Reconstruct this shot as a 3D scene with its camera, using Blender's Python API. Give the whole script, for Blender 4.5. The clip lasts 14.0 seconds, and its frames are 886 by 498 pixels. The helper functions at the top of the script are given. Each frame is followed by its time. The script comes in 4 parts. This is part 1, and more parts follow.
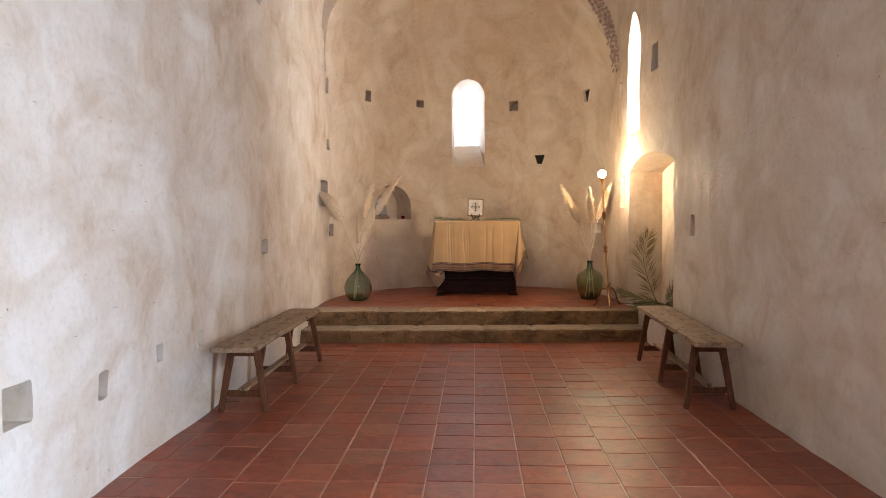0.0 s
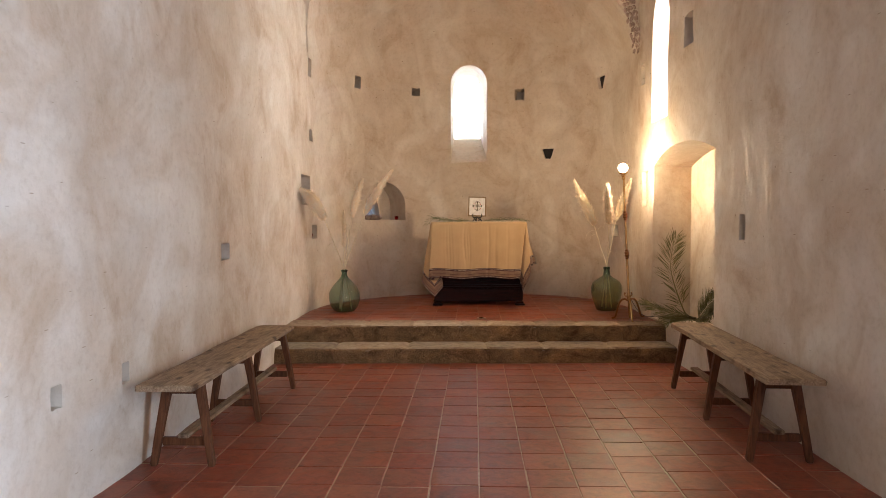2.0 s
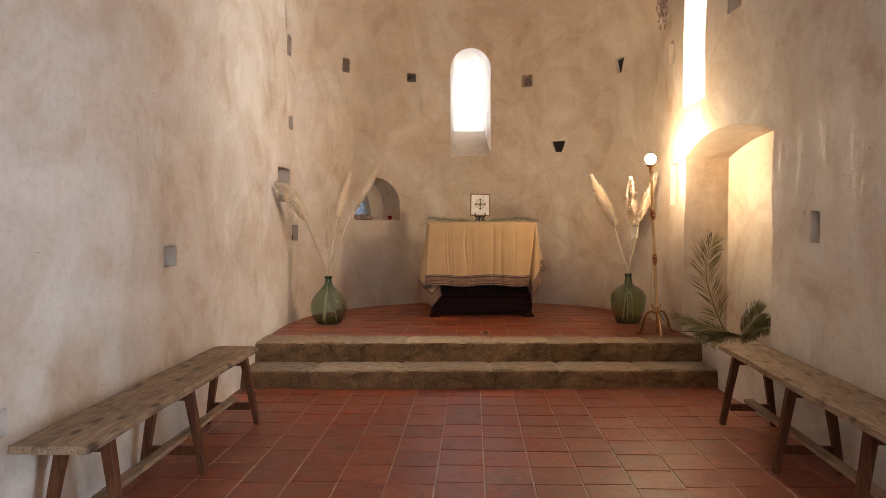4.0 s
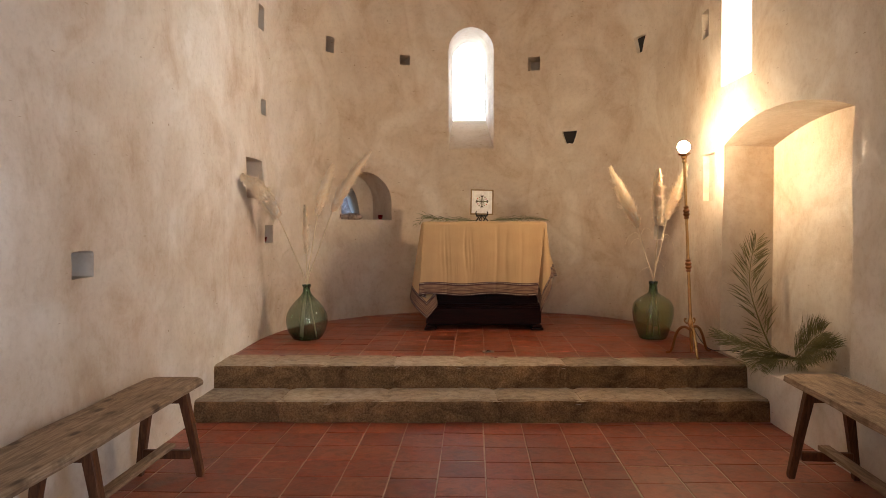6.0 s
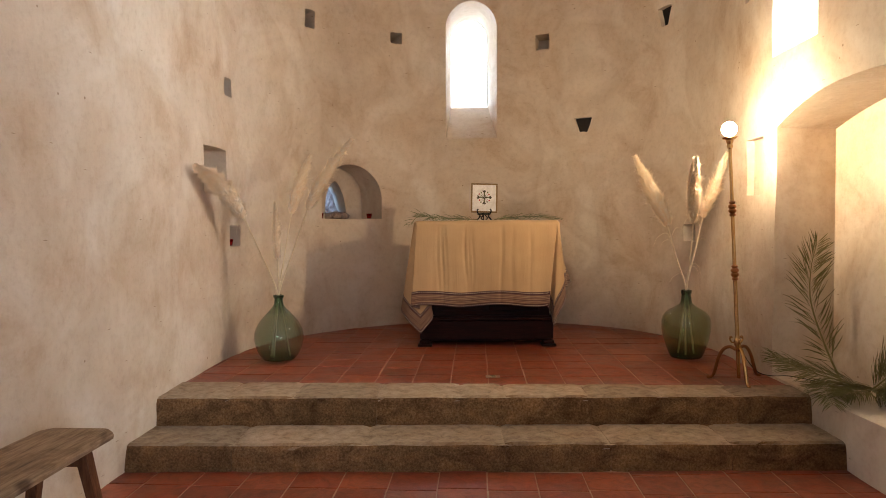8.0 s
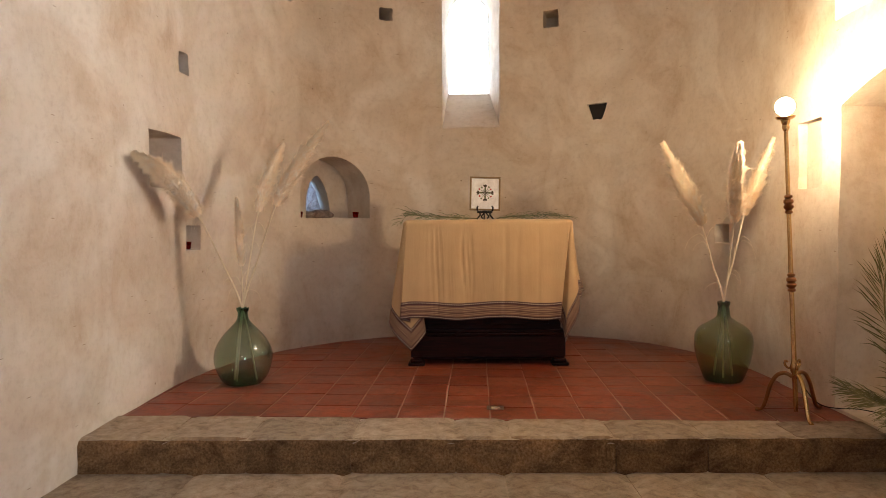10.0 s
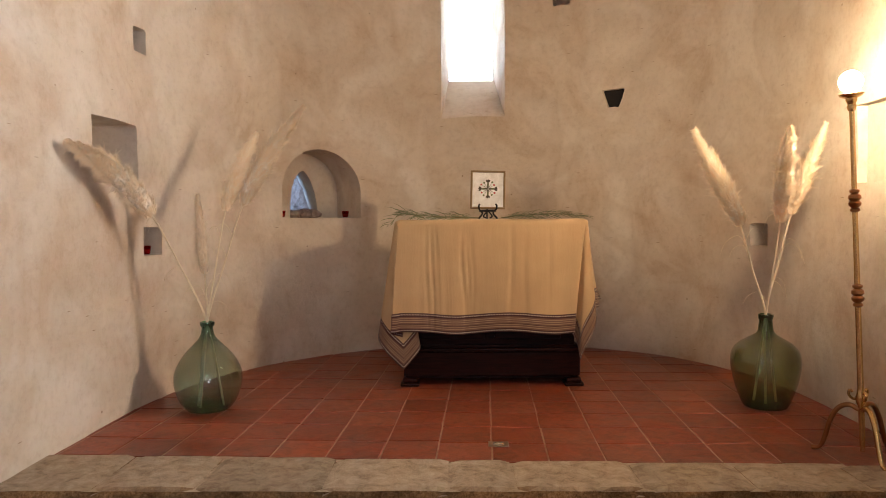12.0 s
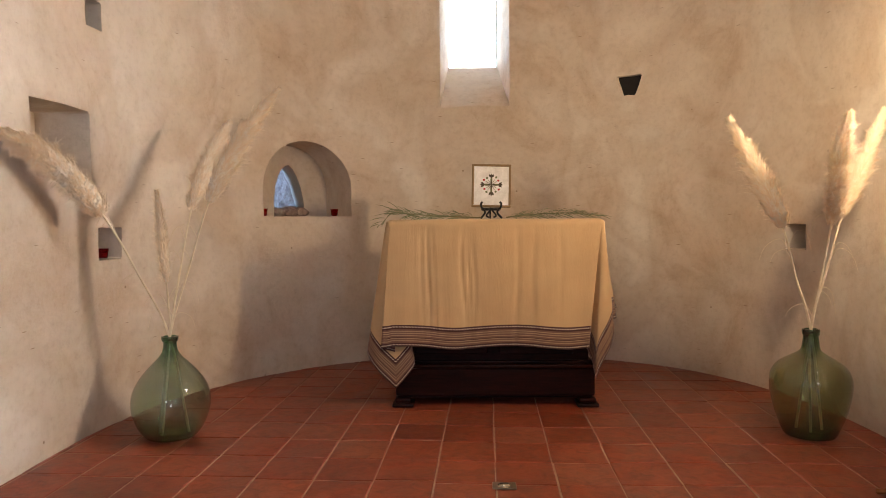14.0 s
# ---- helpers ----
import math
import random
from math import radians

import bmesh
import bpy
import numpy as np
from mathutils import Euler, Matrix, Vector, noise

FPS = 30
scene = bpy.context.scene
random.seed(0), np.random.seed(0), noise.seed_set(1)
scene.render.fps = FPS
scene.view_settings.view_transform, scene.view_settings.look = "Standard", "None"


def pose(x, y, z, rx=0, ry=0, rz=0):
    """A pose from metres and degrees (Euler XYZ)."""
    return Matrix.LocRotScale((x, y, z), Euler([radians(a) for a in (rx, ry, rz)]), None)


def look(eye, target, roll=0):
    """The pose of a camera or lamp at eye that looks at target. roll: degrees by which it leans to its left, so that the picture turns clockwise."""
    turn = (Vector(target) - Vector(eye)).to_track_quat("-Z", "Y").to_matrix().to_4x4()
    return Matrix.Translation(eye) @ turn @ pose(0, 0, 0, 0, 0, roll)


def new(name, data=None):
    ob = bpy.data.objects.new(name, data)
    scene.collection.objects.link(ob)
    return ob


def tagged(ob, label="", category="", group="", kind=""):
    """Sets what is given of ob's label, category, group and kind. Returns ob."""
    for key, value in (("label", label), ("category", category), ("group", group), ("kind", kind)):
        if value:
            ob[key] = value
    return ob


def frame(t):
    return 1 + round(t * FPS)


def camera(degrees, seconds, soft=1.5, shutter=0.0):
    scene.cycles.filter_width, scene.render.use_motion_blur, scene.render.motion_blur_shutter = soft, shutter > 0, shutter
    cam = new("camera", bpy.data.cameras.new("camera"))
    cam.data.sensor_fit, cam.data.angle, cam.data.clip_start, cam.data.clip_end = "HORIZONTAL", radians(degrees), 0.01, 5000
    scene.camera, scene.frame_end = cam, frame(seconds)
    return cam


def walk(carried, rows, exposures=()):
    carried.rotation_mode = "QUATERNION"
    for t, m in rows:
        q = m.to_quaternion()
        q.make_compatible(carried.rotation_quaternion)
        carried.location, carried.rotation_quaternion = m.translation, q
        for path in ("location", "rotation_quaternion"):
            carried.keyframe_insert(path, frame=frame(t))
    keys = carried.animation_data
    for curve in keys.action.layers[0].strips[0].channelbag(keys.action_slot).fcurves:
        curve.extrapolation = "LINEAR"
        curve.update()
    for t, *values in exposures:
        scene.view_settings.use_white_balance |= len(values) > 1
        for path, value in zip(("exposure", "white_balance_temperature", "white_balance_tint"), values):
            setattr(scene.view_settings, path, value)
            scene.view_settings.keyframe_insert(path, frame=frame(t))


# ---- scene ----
cam = camera(66.6, 14.0, soft=0.8)
PATH = [
    (0, (-0.303, -7.416, 1.341), (-0.314, -5.417, 1.26), -0.3),
    (0.5, (-0.304, -7.176, 1.338), (-0.314, -5.177, 1.258), -0.3),
    (1, (-0.301, -6.891, 1.339), (-0.31, -4.893, 1.259), -0.2),
    (1.5, (-0.302, -6.632, 1.338), (-0.311, -4.633, 1.26), -0.2),
    (2, (-0.292, -6.372, 1.334), (-0.3, -4.373, 1.257), -0.2),
    (2.5, (-0.291, -6.13, 1.33), (-0.298, -4.132, 1.254), -0.1),
    (3, (-0.292, -5.873, 1.323), (-0.299, -3.874, 1.249), -0.1),
    (5.5, (-0.251, -4.681, 1.303), (-0.259, -2.682, 1.236), -0.1),
    (6, (-0.247, -4.447, 1.303), (-0.255, -2.448, 1.236), -0.1),
    (6.5, (-0.244, -4.224, 1.294), (-0.252, -2.225, 1.23), -0.1),
    (7, (-0.233, -3.984, 1.288), (-0.243, -1.985, 1.226), -0.2),
    (7.5, (-0.219, -3.772, 1.298), (-0.231, -1.774, 1.232), -0.2),
    (8, (-0.205, -3.547, 1.305), (-0.218, -1.548, 1.237), -0.3),
    (8.5, (-0.19, -3.341, 1.304), (-0.203, -1.342, 1.237), -0.3),
    (9, (-0.177, -3.133, 1.302), (-0.191, -1.135, 1.235), -0.3),
    (11.5, (-0.106, -2.318, 1.311), (-0.142, -0.319, 1.243), -0.5),
    (12, (-0.091, -2.173, 1.318), (-0.133, -0.175, 1.246), -0.5),
    (12.5, (-0.091, -2.041, 1.323), (-0.131, -0.043, 1.248), -0.4),
    (13, (-0.091, -1.903, 1.327), (-0.131, 0.095, 1.25), -0.4),
    (13.5, (-0.08, -1.79, 1.331), (-0.125, 0.208, 1.253), -0.4),
    (14, (-0.082, -1.691, 1.337), (-0.127, 0.307, 1.256), -0.4),
]
walk(cam, [(t, look(eye, target, roll)) for t, eye, target, roll in PATH], [(0, 0.0, 6000, 10), (3, -0.08, 6100, 10), (7, -0.17, 6180, 10), (11.5, -0.1, 6080, 10), (14, 0.0, 5960, 10)])

# ---- world and light ----
world = bpy.data.worlds.new("sky")
scene.world = world
world.use_nodes = True
wn = world.node_tree
sky = wn.nodes.new("ShaderNodeTexSky")
sky.sky_type, sky.sun_disc = 'NISHITA', False
sky.sun_elevation, sky.sun_rotation = radians(42), radians(150)
wn.nodes["Background"].inputs[1].default_value = 0.15
wn.links.new(sky.outputs[0], wn.nodes["Background"].inputs[0])

sun = new("sun", bpy.data.lights.new("sun", 'SUN'))
sun.data.energy, sun.data.angle, sun.data.color = 3.0, radians(0.5), (1.0, 0.95, 0.88)
sun.matrix_world = look((6, -9, 9), (0, 0, 0))


def area_lamp(name, m, sx, sy, watts, colour):
    ob = new(name, bpy.data.lights.new(name, 'AREA'))
    ob.data.shape, ob.data.size, ob.data.size_y = 'RECTANGLE', sx, sy
    ob.data.energy, ob.data.color = watts, colour
    ob.matrix_world = m
    return ob


# daylight of the open doorway behind the camera; the windows' own sky strengths
area_lamp("door_daylight", look((2.0, -6.0, 1.15), (-2.0, -5.6, 1.35)), 1.1, 2.1, 235, (0.72, 0.84, 1.0))
# fill lamp added in an unseen high opening of the west wall
area_lamp("west_fill", look((0.5, -10.2, 3.4), (-0.5, 0, 2.0)), 1.35, 1.55, 60, (0.97, 0.97, 1.0))
SKY_EAST, SKY_SOUTH = 12.5, 62.0


# ---- materials ----
def material(name):
    m = bpy.data.materials.new(name)
    m.use_nodes = True
    nt = m.node_tree
    b = nt.nodes["Principled BSDF"]
    return m, nt, b


def nd(nt, kind, **kw):
    n = nt.nodes.new(kind)
    for k, v in kw.items():
        n.inputs[k.replace("_", " ")].default_value = v
    return n


def ramp(nt, fac, stops, mode='LINEAR'):
    r = nt.nodes.new("ShaderNodeValToRGB")
    r.color_ramp.interpolation = mode
    els = r.color_ramp.elements
    while len(els) < len(stops):
        els.new(0.5)
    for e, (p, c) in zip(els, stops):
        e.position, e.color = p, (*c, 1)
    nt.links.new(fac, r.inputs[0])
    return r.outputs[0]


def mix(nt, fac, a, b, mode='MIX'):
    n = nt.nodes.new("ShaderNodeMix")
    n.data_type, n.blend_type = 'RGBA', mode
    for sock, v in ((n.inputs[0], fac), (n.inputs[6], a), (n.inputs[7], b)):
        if isinstance(v, bpy.types.NodeSocket):
            nt.links.new(v, sock)
        else:
            sock.default_value = (*v, 1) if isinstance(v, tuple) else v
    return n.outputs[2]


def bump(nt, b, height, strength, distance):
    n = nt.nodes.new("ShaderNodeBump")
    n.inputs["Strength"].default_value, n.inputs["Distance"].default_value = strength, distance
    nt.links.new(height, n.inputs["Height"])
    nt.links.new(n.outputs[0], b.inputs["Normal"])


def coords(nt, scale=(1, 1, 1), kind="Object"):
    tc = nt.nodes.new("ShaderNodeTexCoord")
    mp = nt.nodes.new("ShaderNodeMapping")
    mp.inputs["Scale"].default_value = scale
    nt.links.new(tc.outputs[kind], mp.inputs[0])
    return mp.outputs[0]


def noise_of(nt, vec, scale, detail=4.0, rough=0.55, dist=0.0):
    n = nd(nt, "ShaderNodeTexNoise", Scale=scale, Detail=detail, Roughness=rough, Distortion=dist)
    nt.links.new(vec, n.inputs["Vector"])
    return n.outputs[0]


def plaster_material(name, marbling):
    """Limewashed plaster: soft clouds, brown marbled stains, trowel marks, scratches and grain."""
    m, nt, b = material(name)
    v = coords(nt)
    big = noise_of(nt, v, 0.55, 5, 0.55, 0.8)
    mid = noise_of(nt, v, 1.6, 5, 0.55, 1.0)
    fine = noise_of(nt, v, 26, 6, 0.7)
    c = ramp(nt, big, [(0.34, (0.58, 0.51, 0.43)), (0.47, (0.65, 0.595, 0.525)), (0.60, (0.695, 0.65, 0.585)), (0.78, (0.73, 0.69, 0.635))])
    # the wash turns ochre towards the east end, lamp warmth put into its colour
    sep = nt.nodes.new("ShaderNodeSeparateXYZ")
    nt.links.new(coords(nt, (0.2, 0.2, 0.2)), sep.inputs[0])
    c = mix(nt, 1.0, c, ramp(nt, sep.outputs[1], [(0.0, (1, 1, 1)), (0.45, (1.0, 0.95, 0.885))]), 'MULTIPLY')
    stain = ramp(nt, mid, [(0.30, (0.72, 0.60, 0.48)), (0.44, (0.93, 0.88, 0.82)), (0.56, (1, 1, 1)), (0.72, (1.07, 1.07, 1.06))])
    c = mix(nt, marbling, c, stain, 'MULTIPLY')
    # dark veins where the trowel passes overlap
    for scale, edge, depth, warp in ((0.75, 0.060, 0.46, 1.3), (1.6, 0.05, 0.24, 0.9)):
        w = noise_of(nt, v, scale, 3, 0.45, warp)
        vein = ramp(nt, w, [(0.5 - edge, (1, 1, 1)), (0.498, (0.76, 0.66, 0.55)), (0.5 + edge * 2.2, (1, 1, 1))])
        c = mix(nt, depth * marbling, c, vein, 'MULTIPLY')
    grain = ramp(nt, fine, [(0.3, (0.86, 0.83, 0.80)), (0.5, (1, 1, 1)), (0.75, (1.05, 1.05, 1.05))])
    c = mix(nt, 0.7, c, grain, 'MULTIPLY')
    peel = ramp(nt, noise_of(nt, v, 6.5, 8, 0.72, 0.8), [(0.34, (0.78, 0.68, 0.58)), (0.47, (1, 1, 1)), (0.66, (1.07, 1.07, 1.07))])
    c = mix(nt, 0.24, c, peel, 'MULTIPLY')
    # few small dark flecks and short level scratches
    fl = nd(nt, "ShaderNodeTexVoronoi", Scale=4.0)
    nt.links.new(v, fl.inputs["Vector"])
    c = mix(nt, 0.8, c, ramp(nt, fl.outputs["Distance"], [(0.018, (0.40, 0.32, 0.25)), (0.035, (1, 1, 1))]), 'MULTIPLY')
    sc = nd(nt, "ShaderNodeTexVoronoi", Scale=2.2)
    nt.links.new(coords(nt, (1.5, 1.5, 9)), sc.inputs["Vector"])
    c = mix(nt, 0.7, c, ramp(nt, sc.outputs["Distance"], [(0.03, (0.45, 0.37, 0.30)), (0.065, (1, 1, 1))]), 'MULTIPLY')
    nt.links.new(c, b.inputs["Base Color"])
    vs = coords(nt, (1.5, 1.5, 0.55))
    gl = ramp(nt, noise_of(nt, vs, 4.5, 7, 0.68, 1.0), [(0.36, (0.42, 0.42, 0.42)), (0.50, (0.84, 0.84, 0.84))])
    nt.links.new(gl, b.inputs["Roughness"])
    b.inputs["Specular IOR Level"].default_value = 0.3
    h = mix(nt, 0.6, noise_of(nt, v, 7, 7, 0.62, 0.6), fine)
    bump(nt, b, h, 0.34, 0.016)
    return m


def terracotta_material(name, dark):
    m, nt, b = material(name)
    info = nt.nodes.new("ShaderNodeObjectInfo")
    geo = nt.nodes.new("ShaderNodeNewGeometry")
    pick = nt.nodes.new("ShaderNodeMath")
    pick.operation = 'ADD'
    nt.links.new(info.outputs["Random"], pick.inputs[0])
    nt.links.new(geo.outputs["Random Per Island"], pick.inputs[1])
    fr = nt.nodes.new("ShaderNodeMath")
    fr.operation = 'FRACT'
    nt.links.new(pick.outputs[0], fr.inputs[0])
    tones = ((0.0, 0.240, 0.053, 0.026), (0.18, 0.320, 0.068, 0.030), (0.4, 0.262, 0.056, 0.027), (0.6, 0.375, 0.092, 0.041), (0.8, 0.290, 0.064, 0.030), (1.0, 0.345, 0.108, 0.058))
    c = ramp(nt, fr.outputs[0], [(p0, (r0 * dark, g0 * dark, b0 * dark)) for p0, r0, g0, b0 in tones])
    tc = nt.nodes.new("ShaderNodeNewGeometry")
    v = tc.outputs["Position"]
    cloud = noise_of(nt, v, 3.2, 6, 0.62, 0.8)
    fine = noise_of(nt, v, 45, 5, 0.7)
    c = mix(nt, 0.75, c, ramp(nt, cloud, [(0.3, (0.58, 0.55, 0.52)), (0.52, (1, 1, 1)), (0.72, (1.25, 1.22, 1.18))]), 'MULTIPLY')
    c = mix(nt, 0.9, c, ramp(nt, noise_of(nt, v, 13, 8, 0.72, 1.0), [(0.32, (0.55, 0.50, 0.48)), (0.5, (1, 1, 1)), (0.7, (1.35, 1.38, 1.42))]), 'MULTIPLY')
    dust = ramp(nt, mix(nt, 0.5, fine, noise_of(nt, v, 17, 6, 0.7, 0.6)), [(0.58, (0, 0, 0)), (0.76, (0.3, 0.3, 0.3))])
    c = mix(nt, dust, c, (0.40, 0.24, 0.16))
    nt.links.new(c, b.inputs["Base Color"])
    r = ramp(nt, cloud, [(0.25, (0.31, 0.31, 0.31)), (0.55, (0.45, 0.45, 0.45)), (0.8, (0.60, 0.60, 0.60))])
    nt.links.new(r, b.inputs["Roughness"])
    b.inputs["Specular IOR Level"].default_value = 0.5
    bump(nt, b, mix(nt, 0.5, noise_of(nt, v, 14, 4), fine), 0.32, 0.007)
    return m


def rough_material(name, stops, scale, rough=0.8, bumps=0.5, dist=0.01, spec=0.35, stretch=(1, 1, 1), detail=7, distort=0.3):
    m, nt, b = material(name)
    v = coords(nt, stretch)
    f = noise_of(nt, v, scale, detail, 0.65, distort)
    big = noise_of(nt, v, scale * 0.13, 4, 0.6, 0.5)
    c = ramp(nt, f, stops)
    c = mix(nt, 0.6, c, ramp(nt, big, [(0.3, (0.62, 0.60, 0.57)), (0.65, (1, 1, 1))]), 'MULTIPLY')
    nt.links.new(c, b.inputs["Base Color"])
    b.inputs["Roughness"].default_value = rough
    b.inputs["Specular IOR Level"].default_value = spec
    if bumps:
        bump(nt, b, f, bumps, dist)
    return m


def plain_material(name, colour, rough=0.5, metal=0.0, glow=0.0, glow_colour=(1, 1, 1)):
    m, nt, b = material(name)
    v = coords(nt)
    f = noise_of(nt, v, 35, 4)
    c = mix(nt, 0.35, colour, ramp(nt, f, [(0.3, tuple(x * 0.6 for x in colour)), (0.7, colour)]))
    nt.links.new(c, b.inputs["Base Color"])
    b.inputs["Roughness"].default_value, b.inputs["Metallic"].default_value = rough, metal
    if glow:
        b.inputs["Emission Color"].default_value = (*glow_colour, 1)
        b.inputs["Emission Strength"].default_value = glow
    return m


def glass_material(name, colour, rough=0.03):
    m, nt, b = material(name)
    v = coords(nt)
    c = ramp(nt, noise_of(nt, v, 6, 3), [(0.35, tuple(x * 0.85 for x in colour)), (0.7, colour)])
    nt.links.new(c, b.inputs["Base Color"])
    b.inputs["Roughness"].default_value = rough
    b.inputs["IOR"].default_value = 1.45
    b.inputs["Transmission Weight"].default_value = 1.0
    return m


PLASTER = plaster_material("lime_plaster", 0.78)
TILE = terracotta_material("terracotta", 0.74)
GROUT = rough_material("grout", [(0.3, (0.33, 0.23, 0.165)), (0.7, (0.56, 0.43, 0.33))], 30)
STONE = rough_material("granite", [(0.26, (0.090, 0.048, 0.020)), (0.48, (0.200, 0.115, 0.053)), (0.74, (0.33, 0.215, 0.115))], 90, 0.9, 1.0, 0.008, 0.2)


def pale_topped(m):
    """Paler mottled tone on the upward faces of the steps."""
    nt = m.node_tree
    b = nt.nodes["Principled BSDF"]
    src = b.inputs["Base Color"].links[0].from_socket
    blotch = noise_of(nt, coords(nt, (1, 1, 1.6)), 4.2, 7, 0.66, 0.9)
    src = mix(nt, 0.9, src, ramp(nt, blotch, [(0.34, (0.42, 0.36, 0.30)), (0.50, (1, 1, 1)), (0.68, (1.45, 1.40, 1.28))]), 'MULTIPLY')
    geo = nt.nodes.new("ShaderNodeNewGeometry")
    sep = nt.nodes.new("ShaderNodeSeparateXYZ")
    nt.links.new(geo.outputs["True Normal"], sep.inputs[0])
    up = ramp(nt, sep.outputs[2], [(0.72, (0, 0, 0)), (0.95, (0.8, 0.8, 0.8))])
    top_tone = ramp(nt, noise_of(nt, coords(nt), 16, 8, 0.72, 0.5), [(0.30, (0.21, 0.163, 0.118)), (0.48, (0.39, 0.325, 0.25)), (0.68, (0.53, 0.455, 0.36))])
    nt.links.new(mix(nt, up, src, top_tone), b.inputs["Base Color"])


pale_topped(STONE)


def varied(m, low, high):
    """Each block of a material gets a tone of its own."""
    nt = m.node_tree
    b = nt.nodes["Principled BSDF"]
    src = b.inputs["Base Color"].links[0].from_socket
    info = nt.nodes.new("ShaderNodeObjectInfo")
    tone = ramp(nt, info.outputs["Random"], [(0.0, low), (1.0, high)])
    nt.links.new(mix(nt, 1.0, src, tone, 'MULTIPLY'), b.inputs["Base Color"])


varied(STONE, (0.84, 0.81, 0.78), (1.12, 1.09, 1.06))
RUBBLE = rough_material("rubble_stone", [(0.3, (0.22, 0.15, 0.12)), (0.5, (0.42, 0.31, 0.26)), (0.7, (0.58, 0.47, 0.40))], 18, 0.9, 1.0, 0.02)
SEAT_WOOD = rough_material("bench_top_wood", [(0.3, (0.16, 0.095, 0.050)), (0.5, (0.30, 0.200, 0.120)), (0.72, (0.44, 0.325, 0.225))], 7, 0.66, 0.5, 0.003, 0.35, (16, 0.9, 16), 8, 0.5)


def knotted(m):
    """Dark knots, gouges and blotches of old bench planks."""
    nt = m.node_tree
    b = nt.nodes["Principled BSDF"]
    src = b.inputs["Base Color"].links[0].from_socket
    vo = nd(nt, "ShaderNodeTexVoronoi", Scale=1.0)
    nt.links.new(coords(nt, (11, 5, 5)), vo.inputs["Vector"])
    c = mix(nt, 0.85, src, ramp(nt, vo.outputs["Distance"], [(0.10, (0.22, 0.16, 0.12)), (0.24, (1, 1, 1))]), 'MULTIPLY')
    c = mix(nt, 0.8, c, ramp(nt, noise_of(nt, coords(nt, (6, 3, 3)), 2.2, 6, 0.65, 0.8), [(0.32, (0.42, 0.36, 0.30)), (0.52, (1, 1, 1))]), 'MULTIPLY')
    nt.links.new(c, b.inputs["Base Color"])


knotted(SEAT_WOOD)
LEG_WOOD = rough_material("bench_leg_wood", [(0.3, (0.050, 0.018, 0.007)), (0.5, (0.105, 0.038, 0.015)), (0.75, (0.165, 0.066, 0.027))], 8, 0.6, 0.4, 0.003, 0.22, (7, 7, 0.8), 7, 0.8)
CHEST_WOOD = rough_material("mahogany", [(0.3, (0.004, 0.002, 0.002)), (0.6, (0.020, 0.005, 0.004)), (0.8, (0.045, 0.011, 0.008))], 6, 0.36, 0.15, 0.002, 0.07, (0.8, 6, 8), 6, 1.2)
BRASS = plain_material("brass", (0.66, 0.44, 0.19), 0.26, 1.0)
BRONZE = plain_material("dark_bronze", (0.30, 0.14, 0.06), 0.33, 1.0)
BULB = plain_material("lit_bulb", (1, 0.9, 0.75), 0.4, 0.0, 1230, (1.0, 0.72, 0.415))


def bottle_glass(name, thin, thick, top):
    """Old hand-blown bottle glass: clear and green in the belly, deeper where it is thick at the neck and foot, with a bright gloss."""
    m = glass_material(name, thin, 0.0)
    nt = m.node_tree
    b = nt.nodes["Principled BSDF"]
    sep = nt.nodes.new("ShaderNodeSeparateXYZ")
    nt.links.new(coords(nt, (1, 1, 1 / top)), sep.inputs[0])
    src = b.inputs["Base Color"].links[0].from_socket
    deep = ramp(nt, sep.outputs[2], [(0.0, (1, 1, 1)), (0.10, (0.45, 0.45, 0.45)), (0.20, (0, 0, 0)), (0.68, (0, 0, 0)), (0.86, (0.8, 0.8, 0.8)), (1.0, (1, 1, 1))])
    nt.links.new(mix(nt, deep, src, thick), b.inputs["Base Color"])
    b.inputs["Coat Weight"].default_value, b.inputs["Coat Roughness"].default_value = 0.7, 0.06
    bump(nt, b, noise_of(nt, coords(nt), 9, 2, 0.5), 0.25, 0.01)
    return m


GREEN_GLASS_A = bottle_glass("green_glass", (0.68, 0.80, 0.70), (0.14, 0.36, 0.20), 0.48)
GREEN_GLASS_B = bottle_glass("olive_glass", (0.61, 0.69, 0.48), (0.12, 0.28, 0.13), 0.50)
RED_GLASS = glass_material("red_glass", (0.65, 0.03, 0.03), 0.08)
PANE = glass_material("window_glass", (0.95, 0.97, 1.0), 0.15)


def plume_material():
    m, nt, b = material("pampas_plume")
    geo = nt.nodes.new("ShaderNodeNewGeometry")
    c = ramp(nt, geo.outputs["Random Per Island"], [(0.0, (0.93, 0.76, 0.55)), (0.3, (0.96, 0.82, 0.63)), (0.7, (0.98, 0.89, 0.74)), (1.0, (0.99, 0.94, 0.84))])
    nt.links.new(c, b.inputs["Base Color"])
    b.inputs["Roughness"].default_value = 0.9
    b.inputs["Sheen Weight"].default_value, b.inputs["Sheen Roughness"].default_value = 0.2, 0.45
    b.inputs["Sheen Tint"].default_value = (1.0, 0.84, 0.62, 1)
    thin = nt.nodes.new("ShaderNodeBsdfTranslucent")
    nt.links.new(c, thin.inputs[0])
    both = nt.nodes.new("ShaderNodeMixShader")
    both.inputs[0].default_value = 0.3
    nt.links.new(b.outputs[0], both.inputs[1])
    nt.links.new(thin.outputs[0], both.inputs[2])
    nt.links.new(both.outputs[0], nt.nodes["Material Output"].inputs[0])
    return m


